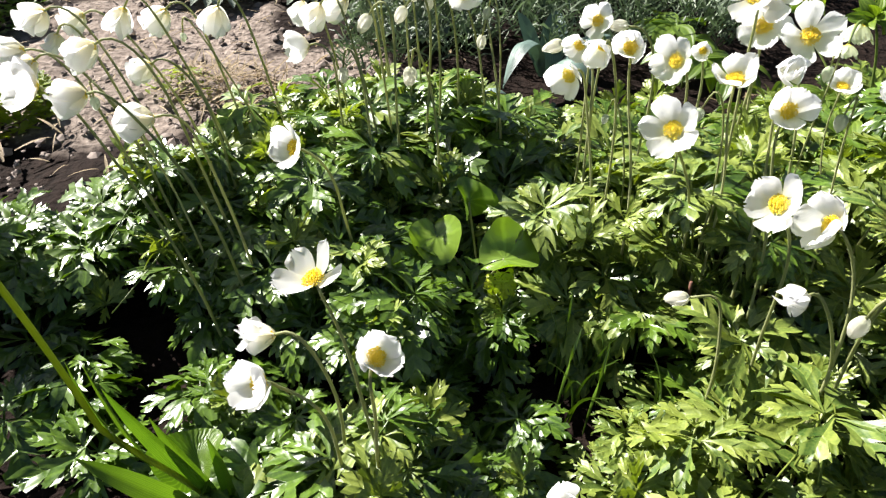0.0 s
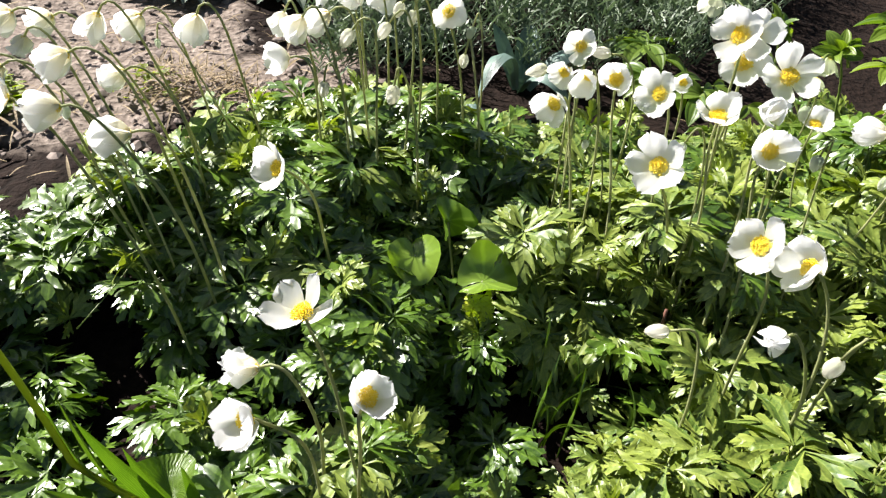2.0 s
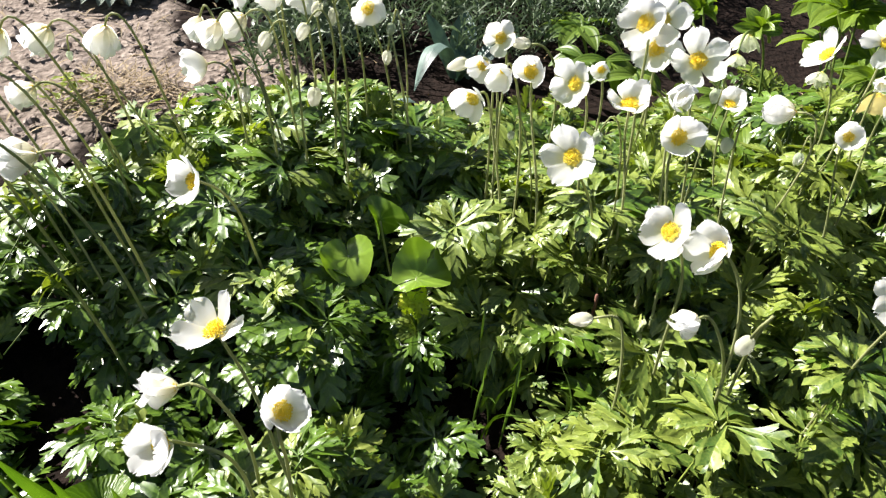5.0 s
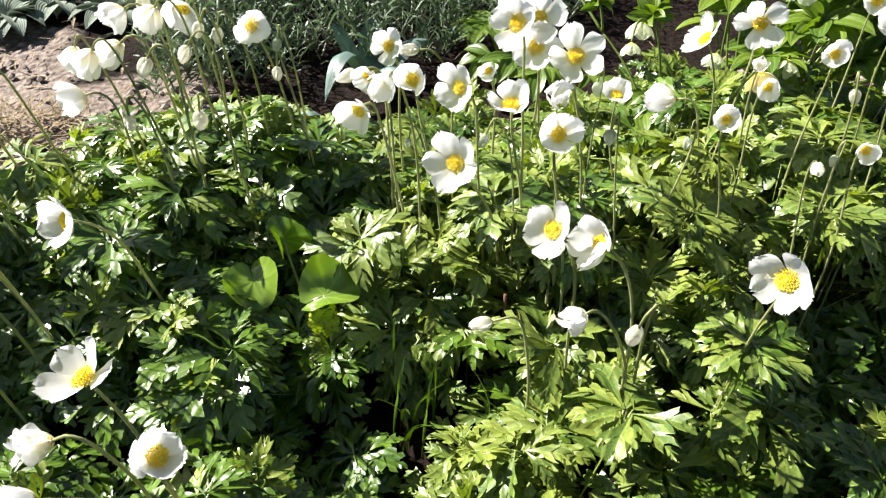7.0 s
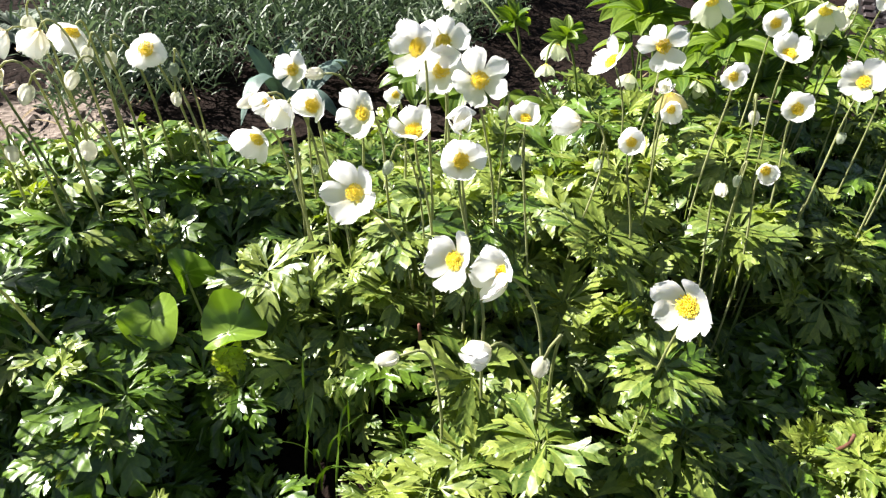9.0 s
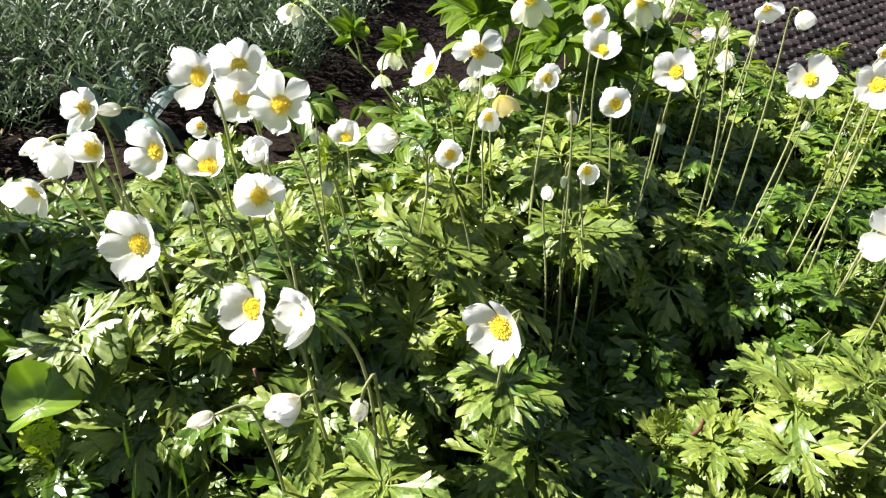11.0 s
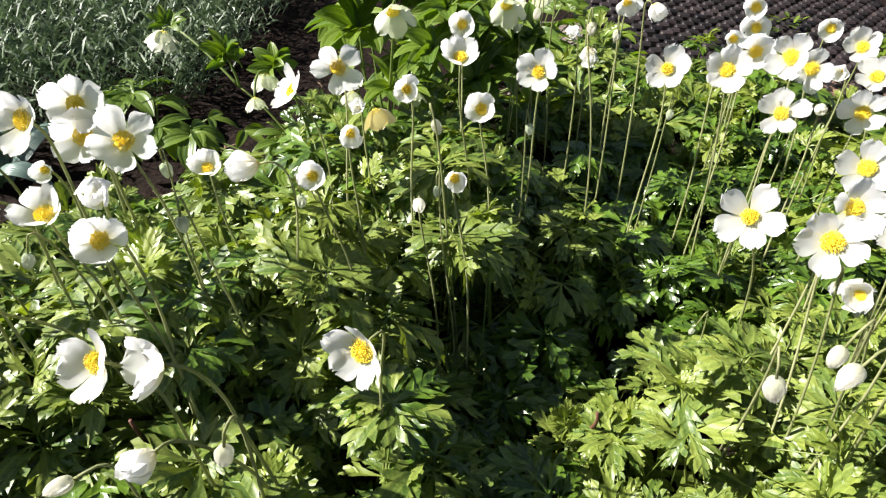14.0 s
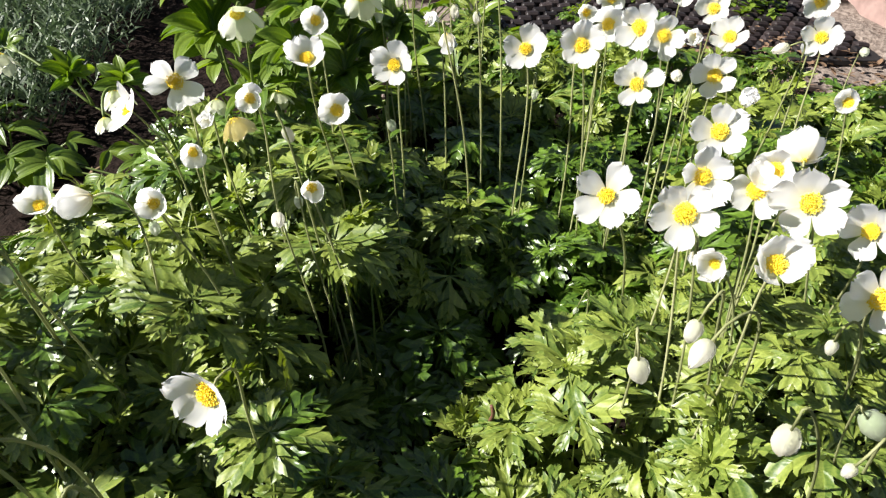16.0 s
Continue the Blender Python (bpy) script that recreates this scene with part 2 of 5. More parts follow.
def tube(points, radii, sides=6):
    """A round tube along points: vertices, faces and uvs."""
    verts, faces, uvs = [], [], []
    up = Vector((0.31, 0.93, 0.2))
    for i, p in enumerate(points):
        d = (points[min(i + 1, len(points) - 1)] - points[max(i - 1, 0)]).normalized()
        a = d.cross(up).normalized()
        b = d.cross(a).normalized()
        for k in range(sides):
            w = 2 * math.pi * k / sides
            verts.append(p + (a * math.cos(w) + b * math.sin(w)) * radii[i])
            uvs.append((i / (len(points) - 1), k / sides))
    for i in range(len(points) - 1):
        for k in range(sides):
            j = (k + 1) % sides
            faces.append((i * sides + k, i * sides + j, (i + 1) * sides + j, (i + 1) * sides + k))
    faces.append(tuple(range(sides))[::-1])
    faces.append(tuple((len(points) - 1) * sides + k for k in range(sides)))
    return verts, faces, uvs


def joined(*pieces):
    verts, faces, uvs = [], [], []
    for v, f, u in pieces:
        n = len(verts)
        verts += list(v)
        faces += [tuple(i + n for i in face) for face in f]
        uvs += list(u)
    return verts, faces, uvs


def frame_to(axis, spin=0.0):
    """A turn that takes +z to axis."""
    return Vector(axis).normalized().to_track_quat("Z", "Y").to_matrix().to_4x4() @ Matrix.Rotation(spin, 4, "Z")


def facing(normal, tip):
    """A turn whose +z is the normal and whose +y leans to tip."""
    z = Vector(normal).normalized()
    y = Vector(tip)
    y = (y - z * y.dot(z)).normalized()
    x = y.cross(z)
    return Matrix((x, y, z)).transposed().to_4x4()


# ---- leaves of the anemones ----
# half outline of one leaf segment: along, across, and the place on the midrib that it is joined to
HALF = ((0.0, 0.016, 0.0), (0.18, 0.040, 0.14), (0.33, 0.095, 0.25), (0.46, 0.185, 0.33), (0.57, 0.285, 0.39), (0.70, 0.325, 0.46),
        (0.66, 0.205, 0.50), (0.575, 0.115, 0.53), (0.70, 0.160, 0.58), (0.80, 0.225, 0.63), (0.91, 0.200, 0.70), (0.85, 0.110, 0.74),
        (0.79, 0.065, 0.77), (0.875, 0.092, 0.83), (0.935, 0.100, 0.87), (0.93, 0.062, 0.91), (1.0, 0.0, 1.0))


def leaf_segment(rng, length, angle, droop, fold, wide):
    """One deeply toothed segment of a palmate leaf, from the leaf's base outwards."""
    verts, faces, uvs = [], [], []
    twist = rng.uniform(-0.25, 0.25)
    rows = []
    for side in (-1, 1):
        jit = [(1 + rng.uniform(-0.07, 0.07), 1 + rng.uniform(-0.2, 0.2)) for _ in HALF]
        curl = rng.uniform(-0.10, 0.16)
        for (along, across, mid), (ja, jw) in zip(HALF, jit):
            row = []
            for f in (0.0, 1.0):
                a = mid + (along * (ja if 0.2 < along < 1 else 1) - mid) * f
                w = across * f * jw * wide * side
                tooth = 0.10 * max(0.0, along - mid - 0.12) * f - 0.03 * (along - mid < 0.06 and mid > 0.3) * f
                z = 0.34 * a - droop * a ** 2.4 + fold * abs(w) + 0.02 * math.sin(a * 9 + twist * 20) - 0.9 * abs(w) ** 2 + twist * w * a + tooth + curl * abs(w) * a
                x, y = w * length, a * length
                row.append(len(verts))
                verts.append(Vector((x * math.cos(angle) + y * math.sin(angle), y * math.cos(angle) - x * math.sin(angle), z * length)))
                uvs.append((a, 0.5 + w * 1.4))
            rows.append((side, row))
    n = len(HALF)
    for s in range(2):
        for i in range(n - 1):
            a, b = rows[s * n + i][1], rows[s * n + i + 1][1]
            q = (a[0], a[1], b[1], b[0])
            faces.append(q if s else q[::-1])
    return verts, faces, uvs


def leaf_mesh(seed, mat, wide=1.0, count=5, petiole=True):
    rng = random.Random(seed)
    pieces = []
    spread = rng.uniform(40, 54)
    for k in range(count):
        off = k - (count - 1) / 2
        length = (1.0 - 0.12 * abs(off)) * rng.uniform(0.88, 1.1)
        pieces.append(leaf_segment(rng, length, radians(off * spread + rng.uniform(-7, 7)), rng.uniform(0.2, 0.7),
                                   rng.uniform(0.18, 0.50), wide * rng.uniform(0.76, 1.06)))
    if petiole:
        pts = bezier(Vector((0, 0, -0.005)), Vector((0, -0.10, -0.3)), Vector((0, -0.12, -1.2)), Vector((0, -0.12, -2.4)), 5)
        pieces.append(tube(pts, [0.022] * 6, 4))
    v, f, u = joined(*pieces)
    return mesh_of("leaf", v, f, mat, u)


LEAVES = [leaf_mesh(100 + k, LEAF, 0.82 + 0.055 * (k % 5), 5 if k % 3 else 3) for k in range(14)]
LIGHT = [leaf_mesh(200 + k, LEAF_SUNLIT, 0.78 + 0.055 * (k % 5), 5 if k % 3 else 3) for k in range(10)]
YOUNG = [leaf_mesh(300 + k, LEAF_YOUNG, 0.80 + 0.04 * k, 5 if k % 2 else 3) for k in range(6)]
# mixes by brightness: sunlit plants get more LIGHT leaves, shaded ones the dark LEAVES
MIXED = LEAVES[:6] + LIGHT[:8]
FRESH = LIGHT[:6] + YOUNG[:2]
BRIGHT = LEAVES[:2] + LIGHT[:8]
YELLOW = [leaf_mesh(400 + k, LEAF_YELLOW, 1.1) for k in range(2)]


def place_leaf(parent, rng, meshes, p, out_angle, tilt, size):
    """out_angle: where the middle segment points, in the plan; tilt: how far it dips, in radians."""
    c = parent.location
    turn = Matrix.Rotation(out_angle - math.pi / 2, 4, "Z") @ Matrix.Rotation(-tilt, 4, "X") @ Matrix.Rotation(rng.uniform(-0.32, 0.32), 4, "Y")
    m = Matrix.Translation(Vector(p) - c) @ turn @ Matrix.Scale(size, 4)
    return part("leaf", rng.choice(meshes), parent, m)


CLUMPS = []


def clump(x, y, radius, height, leaves=None, size=0.057, meshes=None, label="", edge=0.72):
    """An anemone plant: a mound of leaves on stalks, dense above and open below."""
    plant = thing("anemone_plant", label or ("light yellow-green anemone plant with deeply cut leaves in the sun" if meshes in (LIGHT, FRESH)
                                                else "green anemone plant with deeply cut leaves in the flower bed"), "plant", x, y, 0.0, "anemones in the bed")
    rng = random.Random(int(x * 977 + y * 3011) + 7)
    nodes = leaves or int(520 * radius * radius + 4)
    for k in range(nodes):
        r = radius * math.sqrt((k + 0.4) / nodes) * rng.uniform(0.8, 1.1)
        a = k * 2.39996 + rng.uniform(-0.5, 0.5)
        q = min(1.0, r / radius)
        z = max(0.02, height * (1 - edge * q * q) * rng.uniform(0.58, 1.12))
        node = Vector((x + r * math.cos(a), y + r * math.sin(a), z))
        start, count = rng.uniform(0, 6.28), rng.choice((3, 4, 4, 5))
        for i in range(count):
            b = start + 2 * math.pi * i / count + rng.uniform(-0.35, 0.35)
            outward = math.cos(b - a) * q
            place_leaf(plant, rng, meshes or LEAVES, node + Vector((math.cos(b), math.sin(b), 0)) * 0.006 - Vector((0, 0, 0.004 * i)), b,
                       0.16 + 0.36 * outward + rng.uniform(-0.55, 0.45), size * rng.uniform(0.86, 1.42))
    for k in range(int(nodes * 0.35)):
        r, a = radius * 0.9 * math.sqrt(rng.random()), rng.uniform(0, 6.28)
        z = max(0.03, height * (1 - edge * (r / radius) ** 2) * rng.uniform(0.85, 1.1))
        b = rng.uniform(0, 6.28)
        for i in range(2):
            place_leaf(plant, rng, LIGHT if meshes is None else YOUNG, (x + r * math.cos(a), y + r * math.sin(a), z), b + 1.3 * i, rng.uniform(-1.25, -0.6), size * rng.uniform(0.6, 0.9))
    for k in range(int(nodes * 1.2)):
        r, a = radius * 1.1 * math.sqrt(rng.random()), rng.uniform(0, 6.28)
        z = max(0.012, height * rng.uniform(0.12, 0.5) * (1 - 0.4 * (r / radius) ** 2))
        place_leaf(plant, rng, meshes or LEAVES, (x + r * math.cos(a), y + r * math.sin(a), z), a + rng.uniform(-0.8, 0.8), rng.uniform(-0.1, 0.9), size * rng.uniform(0.7, 1.1))
    CLUMPS.append(plant)
    return plant


# ---- flowers ----
def petal_shape(rng, opening, n=8, m=8, wide=0.8):
    """A petal of unit length that starts at the origin and grows along +x (outwards) and +z (along the axis)."""
    a0, a1 = 40 + 46 * min(1.0, opening / 0.6), -46 + 112 * opening
    verts, uvs, faces = [], [], []
    x = z = 0.0
    bend = rng.uniform(-6, 6)
    notch = rng.uniform(0.0, 0.10)
    ripple = rng.uniform(0, 6)
    skew = rng.uniform(-0.35, 0.35)
    roll = rng.uniform(-0.22, 0.22)
    for i in range(n + 1):
        s = i / n
        ang = radians(a0 + (a1 - a0 + bend) * s ** 0.75)
        if i:
            x += math.sin(ang) / n
            z += math.cos(ang) / n
        w = wide * (0.10 + 1.0 * s ** 0.8) * math.sqrt(max(0.0, 1 - (max(0, s - 0.35) / 0.66) ** 2.6)) * 0.62
        cup = 0.75 - 0.35 * opening
        for k in range(m + 1):
            v = 2 * k / m - 1
            lift = cup * (v * w) ** 2 * 1.1 + 0.022 * math.sin(v * 6 + ripple + s * 4) * s + roll * v * w * s
            tip = notch * math.exp(-((v - skew) * 5) ** 2) * (s ** 6) - 0.045 * math.sin(v * 8 + ripple) * s ** 5 - 0.015 * math.sin(v * 23 + ripple * 3) * s ** 6
            inx, inz = -math.cos(ang), math.sin(ang)
            verts.append(Vector((x + inx * lift - tip * math.sin(ang), v * w * (1 - 0.25 * (1 - opening) * s), z + inz * lift - tip * math.cos(ang))))
            uvs.append((s, 0.5 + v * 0.5))
    for i in range(n):
        for k in range(m):
            faces.append((i * (m + 1) + k, (i + 1) * (m + 1) + k, (i + 1) * (m + 1) + k + 1, i * (m + 1) + k + 1))
    return verts, faces, uvs


OPENINGS = (0.05, 0.15, 0.28, 0.4, 0.5, 0.6, 0.7, 0.8, 0.9)
PETALS = {o: [mesh_of("petal", *petal_shape(random.Random(int(o * 100) * 7 + k), o, wide=1.16 - 0.46 * o + 0.04 * k)[:2], PETAL,
                      petal_shape(random.Random(int(o * 100) * 7 + k), o, wide=1.16 - 0.46 * o + 0.04 * k)[2]) for k in range(5)] for o in OPENINGS}


def stamen_mesh(seed, spread, mat):
    rng = random.Random(seed)
    pieces = []
    for k in range(110):
        a = k * 2.39996
        q = math.sqrt((k + 0.5) / 110)
        lean = spread * q
        d = Vector((math.cos(a) * math.sin(lean), math.sin(a) * math.sin(lean), math.cos(lean)))
        length = rng.uniform(0.21, 0.30)
        foot = Vector((math.cos(a), math.sin(a), 0)) * 0.06 * q
        tip = foot + d * length
        pieces.append(tube([foot, tip - d * 0.05, tip - d * 0.045, tip, tip + d * 0.012], [0.006, 0.006, 0.020, 0.022, 0.008], 4))
    pts = [Vector((0, 0, z)) for z in (0, 0.06, 0.14, 0.19, 0.21)]
    pieces.append(tube(pts, [0.09, 0.10, 0.085, 0.05, 0.01], 8))
    v, f, u = joined(*pieces)
    return mesh_of("flower_centre", v, f, mat, u, smooth=False)


STAMENS = [stamen_mesh(1, 1.25, STAMEN), stamen_mesh(2, 1.05, STAMEN_YOUNG), stamen_mesh(3, 0.9, STAMEN)]


def bud_mesh(seed, mat):
    """A closed egg of five lapping petals with creased, uneven tips, base at the origin, along +z, of unit length."""
    rng = random.Random(seed)
    prof = ((0.0, 0.05), (0.03, 0.16), (0.10, 0.26), (0.22, 0.335), (0.38, 0.370), (0.54, 0.365), (0.68, 0.330), (0.80, 0.270), (0.90, 0.19), (0.97, 0.09))
    across = 10
    pieces = []
    for p in range(5):
        mid, tall, reach = 2 * math.pi * p / 5 + rng.uniform(-0.15, 0.15), rng.uniform(0.88, 1.06), rng.uniform(0.85, 1.1)
        crease, phase = rng.uniform(0.006, 0.014), rng.uniform(0, 6)
        verts, faces, uvs = [], [], []
        for i, (z, r) in enumerate(prof):
            q = i / (len(prof) - 1)
            for k in range(across + 1):
                v = 2 * k / across - 1
                a = mid + v * reach * (1 - 0.35 * max(0.0, z - 0.6))
                rr = r * 0.77 * (1 + 0.11 * v * abs(v) + 0.02 * (p % 2)) + crease * math.sin(v * 7 + phase) * q - 0.015 * (abs(v) < 0.1) * q
                zz = z * tall - 0.12 * v * v * z * z + 0.01 * math.sin(v * 9 + phase) * z
                verts.append(Vector((rr * math.cos(a), rr * math.sin(a), zz)))
                uvs.append((0.12 + 0.88 * z, 0.5 + 0.5 * v))
        n = across + 1
        for i in range(len(prof) - 1):
            for k in range(across):
                faces.append((i * n + k, i * n + k + 1, (i + 1) * n + k + 1, (i + 1) * n + k))
        pieces.append((verts, faces, uvs))
    v, f, u = joined(*pieces)
    return mesh_of("bud", v, f, mat, u)


BUDS_WHITE = [bud_mesh(k, BUD_WHITE) for k in range(3)]
BUDS_GREEN = [bud_mesh(10 + k, BUD_GREEN) for k in range(3)]
bloom_count = [0]


def hairs(points, radii, rng):
    """The down of a stem: fine short hairs that stand off it."""
    verts, faces, uvs = [], [], []
    for i in range(3, len(points) - 1):
        p, q = points[i], points[i + 1]
        d = (q - p).normalized()
        for k in range(9):
            t, a = rng.random(), rng.uniform(0, 6.28)
            side = d.orthogonal().normalized()
            out = Matrix.Rotation(a, 3, d) @ side
            root = p.lerp(q, t) + out * radii[i] * 0.9
            tip = root + (out + d * rng.uniform(-0.3, 0.9)) * rng.uniform(0.0008, 0.0019)
            w = d.cross(out) * 0.00013
            n = len(verts)
            verts += [root - w, root + w, tip]
            faces.append((n, n + 1, n + 2))
            uvs += [(0, 0.4), (0, 0.6), (1, 0.5)]
    return verts, faces, uvs


def stalk(x, y, z, face, base=None, thick=0.00142, arch=0.05, rise=0.0):
    """The stem of one flower, from the nearest plant's foot to the flower's back; returns the stem's object."""
    k = bloom_count[0]
    bloom_count[0] += 1
    rng = random.Random(k * 31 + 5)
    f = Vector(face).normalized()
    head = Vector((x, y, z))
    if base is None:
        lean = 0.045 + 0.22 * max(0.0, -x) if x < 0.6 else 0.13 if x > 0.7 and y < 0.24 and z < 0.362 else 0.02
        base = (x + lean + rng.uniform(-0.02, 0.02), y - 0.01 + rng.uniform(-0.03, 0.03))
    foot = Vector((base[0], base[1], 0.0))
    plant = min(CLUMPS, key=lambda c: (c.location - foot).length)
    nod = max(0.0, -f.z)
    p2 = head - f * (arch * (0.9 + 0.5 * nod)) + Vector((0, 0, 0.012 + rise - 0.07 * max(0.0, f.z)))
    p1 = foot + Vector(((head.x - foot.x) * 0.25, (head.y - foot.y) * 0.25, max(0.1, z * 0.62)))
    pts = bezier(foot, p1, p2, head, 16)
    for i in range(2, 15):
        pts[i] += Vector((math.sin(i * 0.36 + k), math.cos(i * 0.30 + k * 2), 0)) * 0.0045 * math.sin(math.pi * i / 16)
    thick *= 0.80 if x > 0.45 else 1.0
    radii = [thick * (1.25 - 0.35 * i / 16) for i in range(17)]
    c = plant.location
    v, fc, u = joined(tube([p - c for p in pts], radii, 7), hairs([p - c for p in pts], radii, rng))
    return part("flower_stem", mesh_of("flower_stem", v, fc, STEM, u), plant), c, head, f, rng


def bloom(x, y, z, face, size, opening, base=None, petals=5, rise=0.0):
    back = Vector((x, y, z)) - Vector(face).normalized() * size * (0.42 if opening < 0.3 else 0.2 if opening < 0.5 else 0.0)
    stem, c, head, f, rng = stalk(*back, face, base, rise=rise)
    o = min(OPENINGS, key=lambda v: abs(v - opening))
    spin = rng.uniform(0, 6.28)
    for k in range(petals):
        m = Matrix.Translation(head - c) @ frame_to(f, spin + 2 * math.pi * k / petals + rng.uniform(-0.2, 0.2)) \
            @ Matrix.Rotation(rng.uniform(-0.17, 0.19), 4, "Y") @ Matrix.Translation((0.05 * size, 0, 0.0006 * (k % 3))) @ Matrix.Scale(size * rng.uniform(0.88, 1.09), 4)
        part("petal", rng.choice(PETALS[o]), stem, m)
    st = STAMENS[0 if opening >= 0.62 and rng.random() < 0.5 else (1 if opening >= 0.62 and rng.random() < 0.6 else 2)]
    part("flower_centre", st, stem, Matrix.Translation(head - c) @ frame_to(f, spin) @ Matrix.Scale(size * (1.0 if opening > 0.64 else 1.05 if opening > 0.45 else 0.7 if opening > 0.34 else 0.42), 4), "yellow stamens round a green middle")
    return stem


def white_bud(x, y, z, face, size, base=None):
    back = Vector((x, y, z)) - Vector(face).normalized() * size * 0.45
    stem, c, head, f, rng = stalk(*back, face, base, arch=0.06)
    part("bud", rng.choice(BUDS_WHITE), stem, Matrix.Translation(head - c) @ frame_to(f, rng.uniform(0, 6)) @ Matrix.Scale(size * 1.10, 4), "closed white bud")


def green_bud(x, y, z, face, size, base=None):
    back = Vector((x, y, z)) - Vector(face).normalized() * size * 0.45
    stem, c, head, f, rng = stalk(*back, face, base, thick=0.00105, arch=0.055)
    part("bud", rng.choice(BUDS_GREEN), stem, Matrix.Translation(head - c) @ frame_to(f, rng.uniform(0, 6)) @ Matrix.Scale(size * 1.10, 4), "closed pale green bud")


# ---- blades and broad leaves ----
def blade(points, width, mat, fold=0.3, n=14, across=4, side=None, name="blade", taper=0.75, wavy=0.0):
    """A long leaf along a bezier of four points, folded along its middle and pointed at the tip."""
    pts = bezier(*[Vector(p) for p in points], n)
    verts, uvs, faces = [], [], []
    side = Vector(side).normalized() if side else None
    for i, p in enumerate(pts):
        s = i / n
        d = (pts[min(i + 1, n)] - pts[max(i - 1, 0)]).normalized()
        a = (side - d * side.dot(d)).normalized() if side else d.cross(Vector((0.2, 0.3, 1))).normalized()
        nrm = a.cross(d).normalized()
        w = width * (0.35 + 0.65 * min(1, s / 0.35)) * (1 - max(0, (s - 0.4) / 0.6) ** (1 + 2 * taper)) * 0.5
        for k in range(across + 1):
            v = 2 * k / across - 1
            lift = fold * abs(v) * w + wavy * width * math.sin(s * 9 + v * 2) * abs(v)
            verts.append(p + a * (v * w) + nrm * lift)
            uvs.append((s, 0.5 + v * 0.5))
    for i in range(n):
        for k in range(across):
            faces.append((i * (across + 1) + k, (i + 1) * (across + 1) + k, (i + 1) * (across + 1) + k + 1, i * (across + 1) + k + 1))
    return verts, faces, uvs


def heart(size, curl, n=10):
    """A round leaf with a notch at its stalk, at the origin, in the xy plane, growing along +y."""
    verts, uvs, faces = [Vector((0, 0, 0))], [(0, 0.5)], []
    rings, spokes = 8, 36
    for r in range(1, rings + 1):
        for k in range(spokes + 1):
            a = radians(-176 + 352 * k / spokes)
            rad = (0.92 + 0.22 * math.cos(a / 2) ** 2 - 0.20 * (abs(a) / 3.07) ** 40 + 0.012 * math.sin(k * 2.4)) * 0.5
            q = r / rings
            x, y = math.sin(a) * rad * q, math.cos(a) * rad * q + 0.02
            zz = curl * (x * x * 1.6 - 0.5 * y * y) + 0.010 * math.cos(a * 8) * q + 0.06 * q ** 3 * math.sin(a * 2 + curl * 9) + 0.03 * q ** 4 * math.sin(a * 5 + curl) \
                + 0.022 * q * math.sin(x * 13 + curl * 5) * math.cos(y * 11 + curl * 3) + 0.16 * abs(x) * q
            verts.append(Vector((x * size, y * size, zz * size)))
            uvs.append((q, 0.5 + a * 0.6))
    for k in range(spokes):
        faces.append((0, 2 + k, 1 + k))
    for r in range(rings - 1):
        o, p = 1 + r * (spokes + 1), 1 + (r + 1) * (spokes + 1)
        for k in range(spokes):
            faces.append((o + k, o + k + 1, p + k + 1, p + k))
    return verts, faces, uvs


# ---- ground ----
def ground():
    near = np.arange(-1.6, 3.6, 0.035)
    far = np.array([4.0, 5, 7, 10, 16, 30, 60, 120, 300])
    axis_ = np.concatenate([-far[::-1] + 1.0, near, far])
    n = len(axis_)
    verts = []
    for y in axis_:
        for x in axis_:
            h = 0.0
            if -1.7 < x < 3.7 and -1.7 < y < 3.7:
                h = 0.016 * noise.noise(Vector((x * 7, y * 7, 0))) + 0.009 * noise.noise(Vector((x * 23, y * 23, 3)))
            verts.append((x, y, -0.02 + h))
    faces = [(j * n + i, j * n + i + 1, (j + 1) * n + i + 1, (j + 1) * n + i) for j in range(n - 1) for i in range(n - 1)]
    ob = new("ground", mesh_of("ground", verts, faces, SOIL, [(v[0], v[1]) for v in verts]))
    tagged(ob, "brown crumbly garden soil of the flower bed", "soil", kind="structure")


ground()


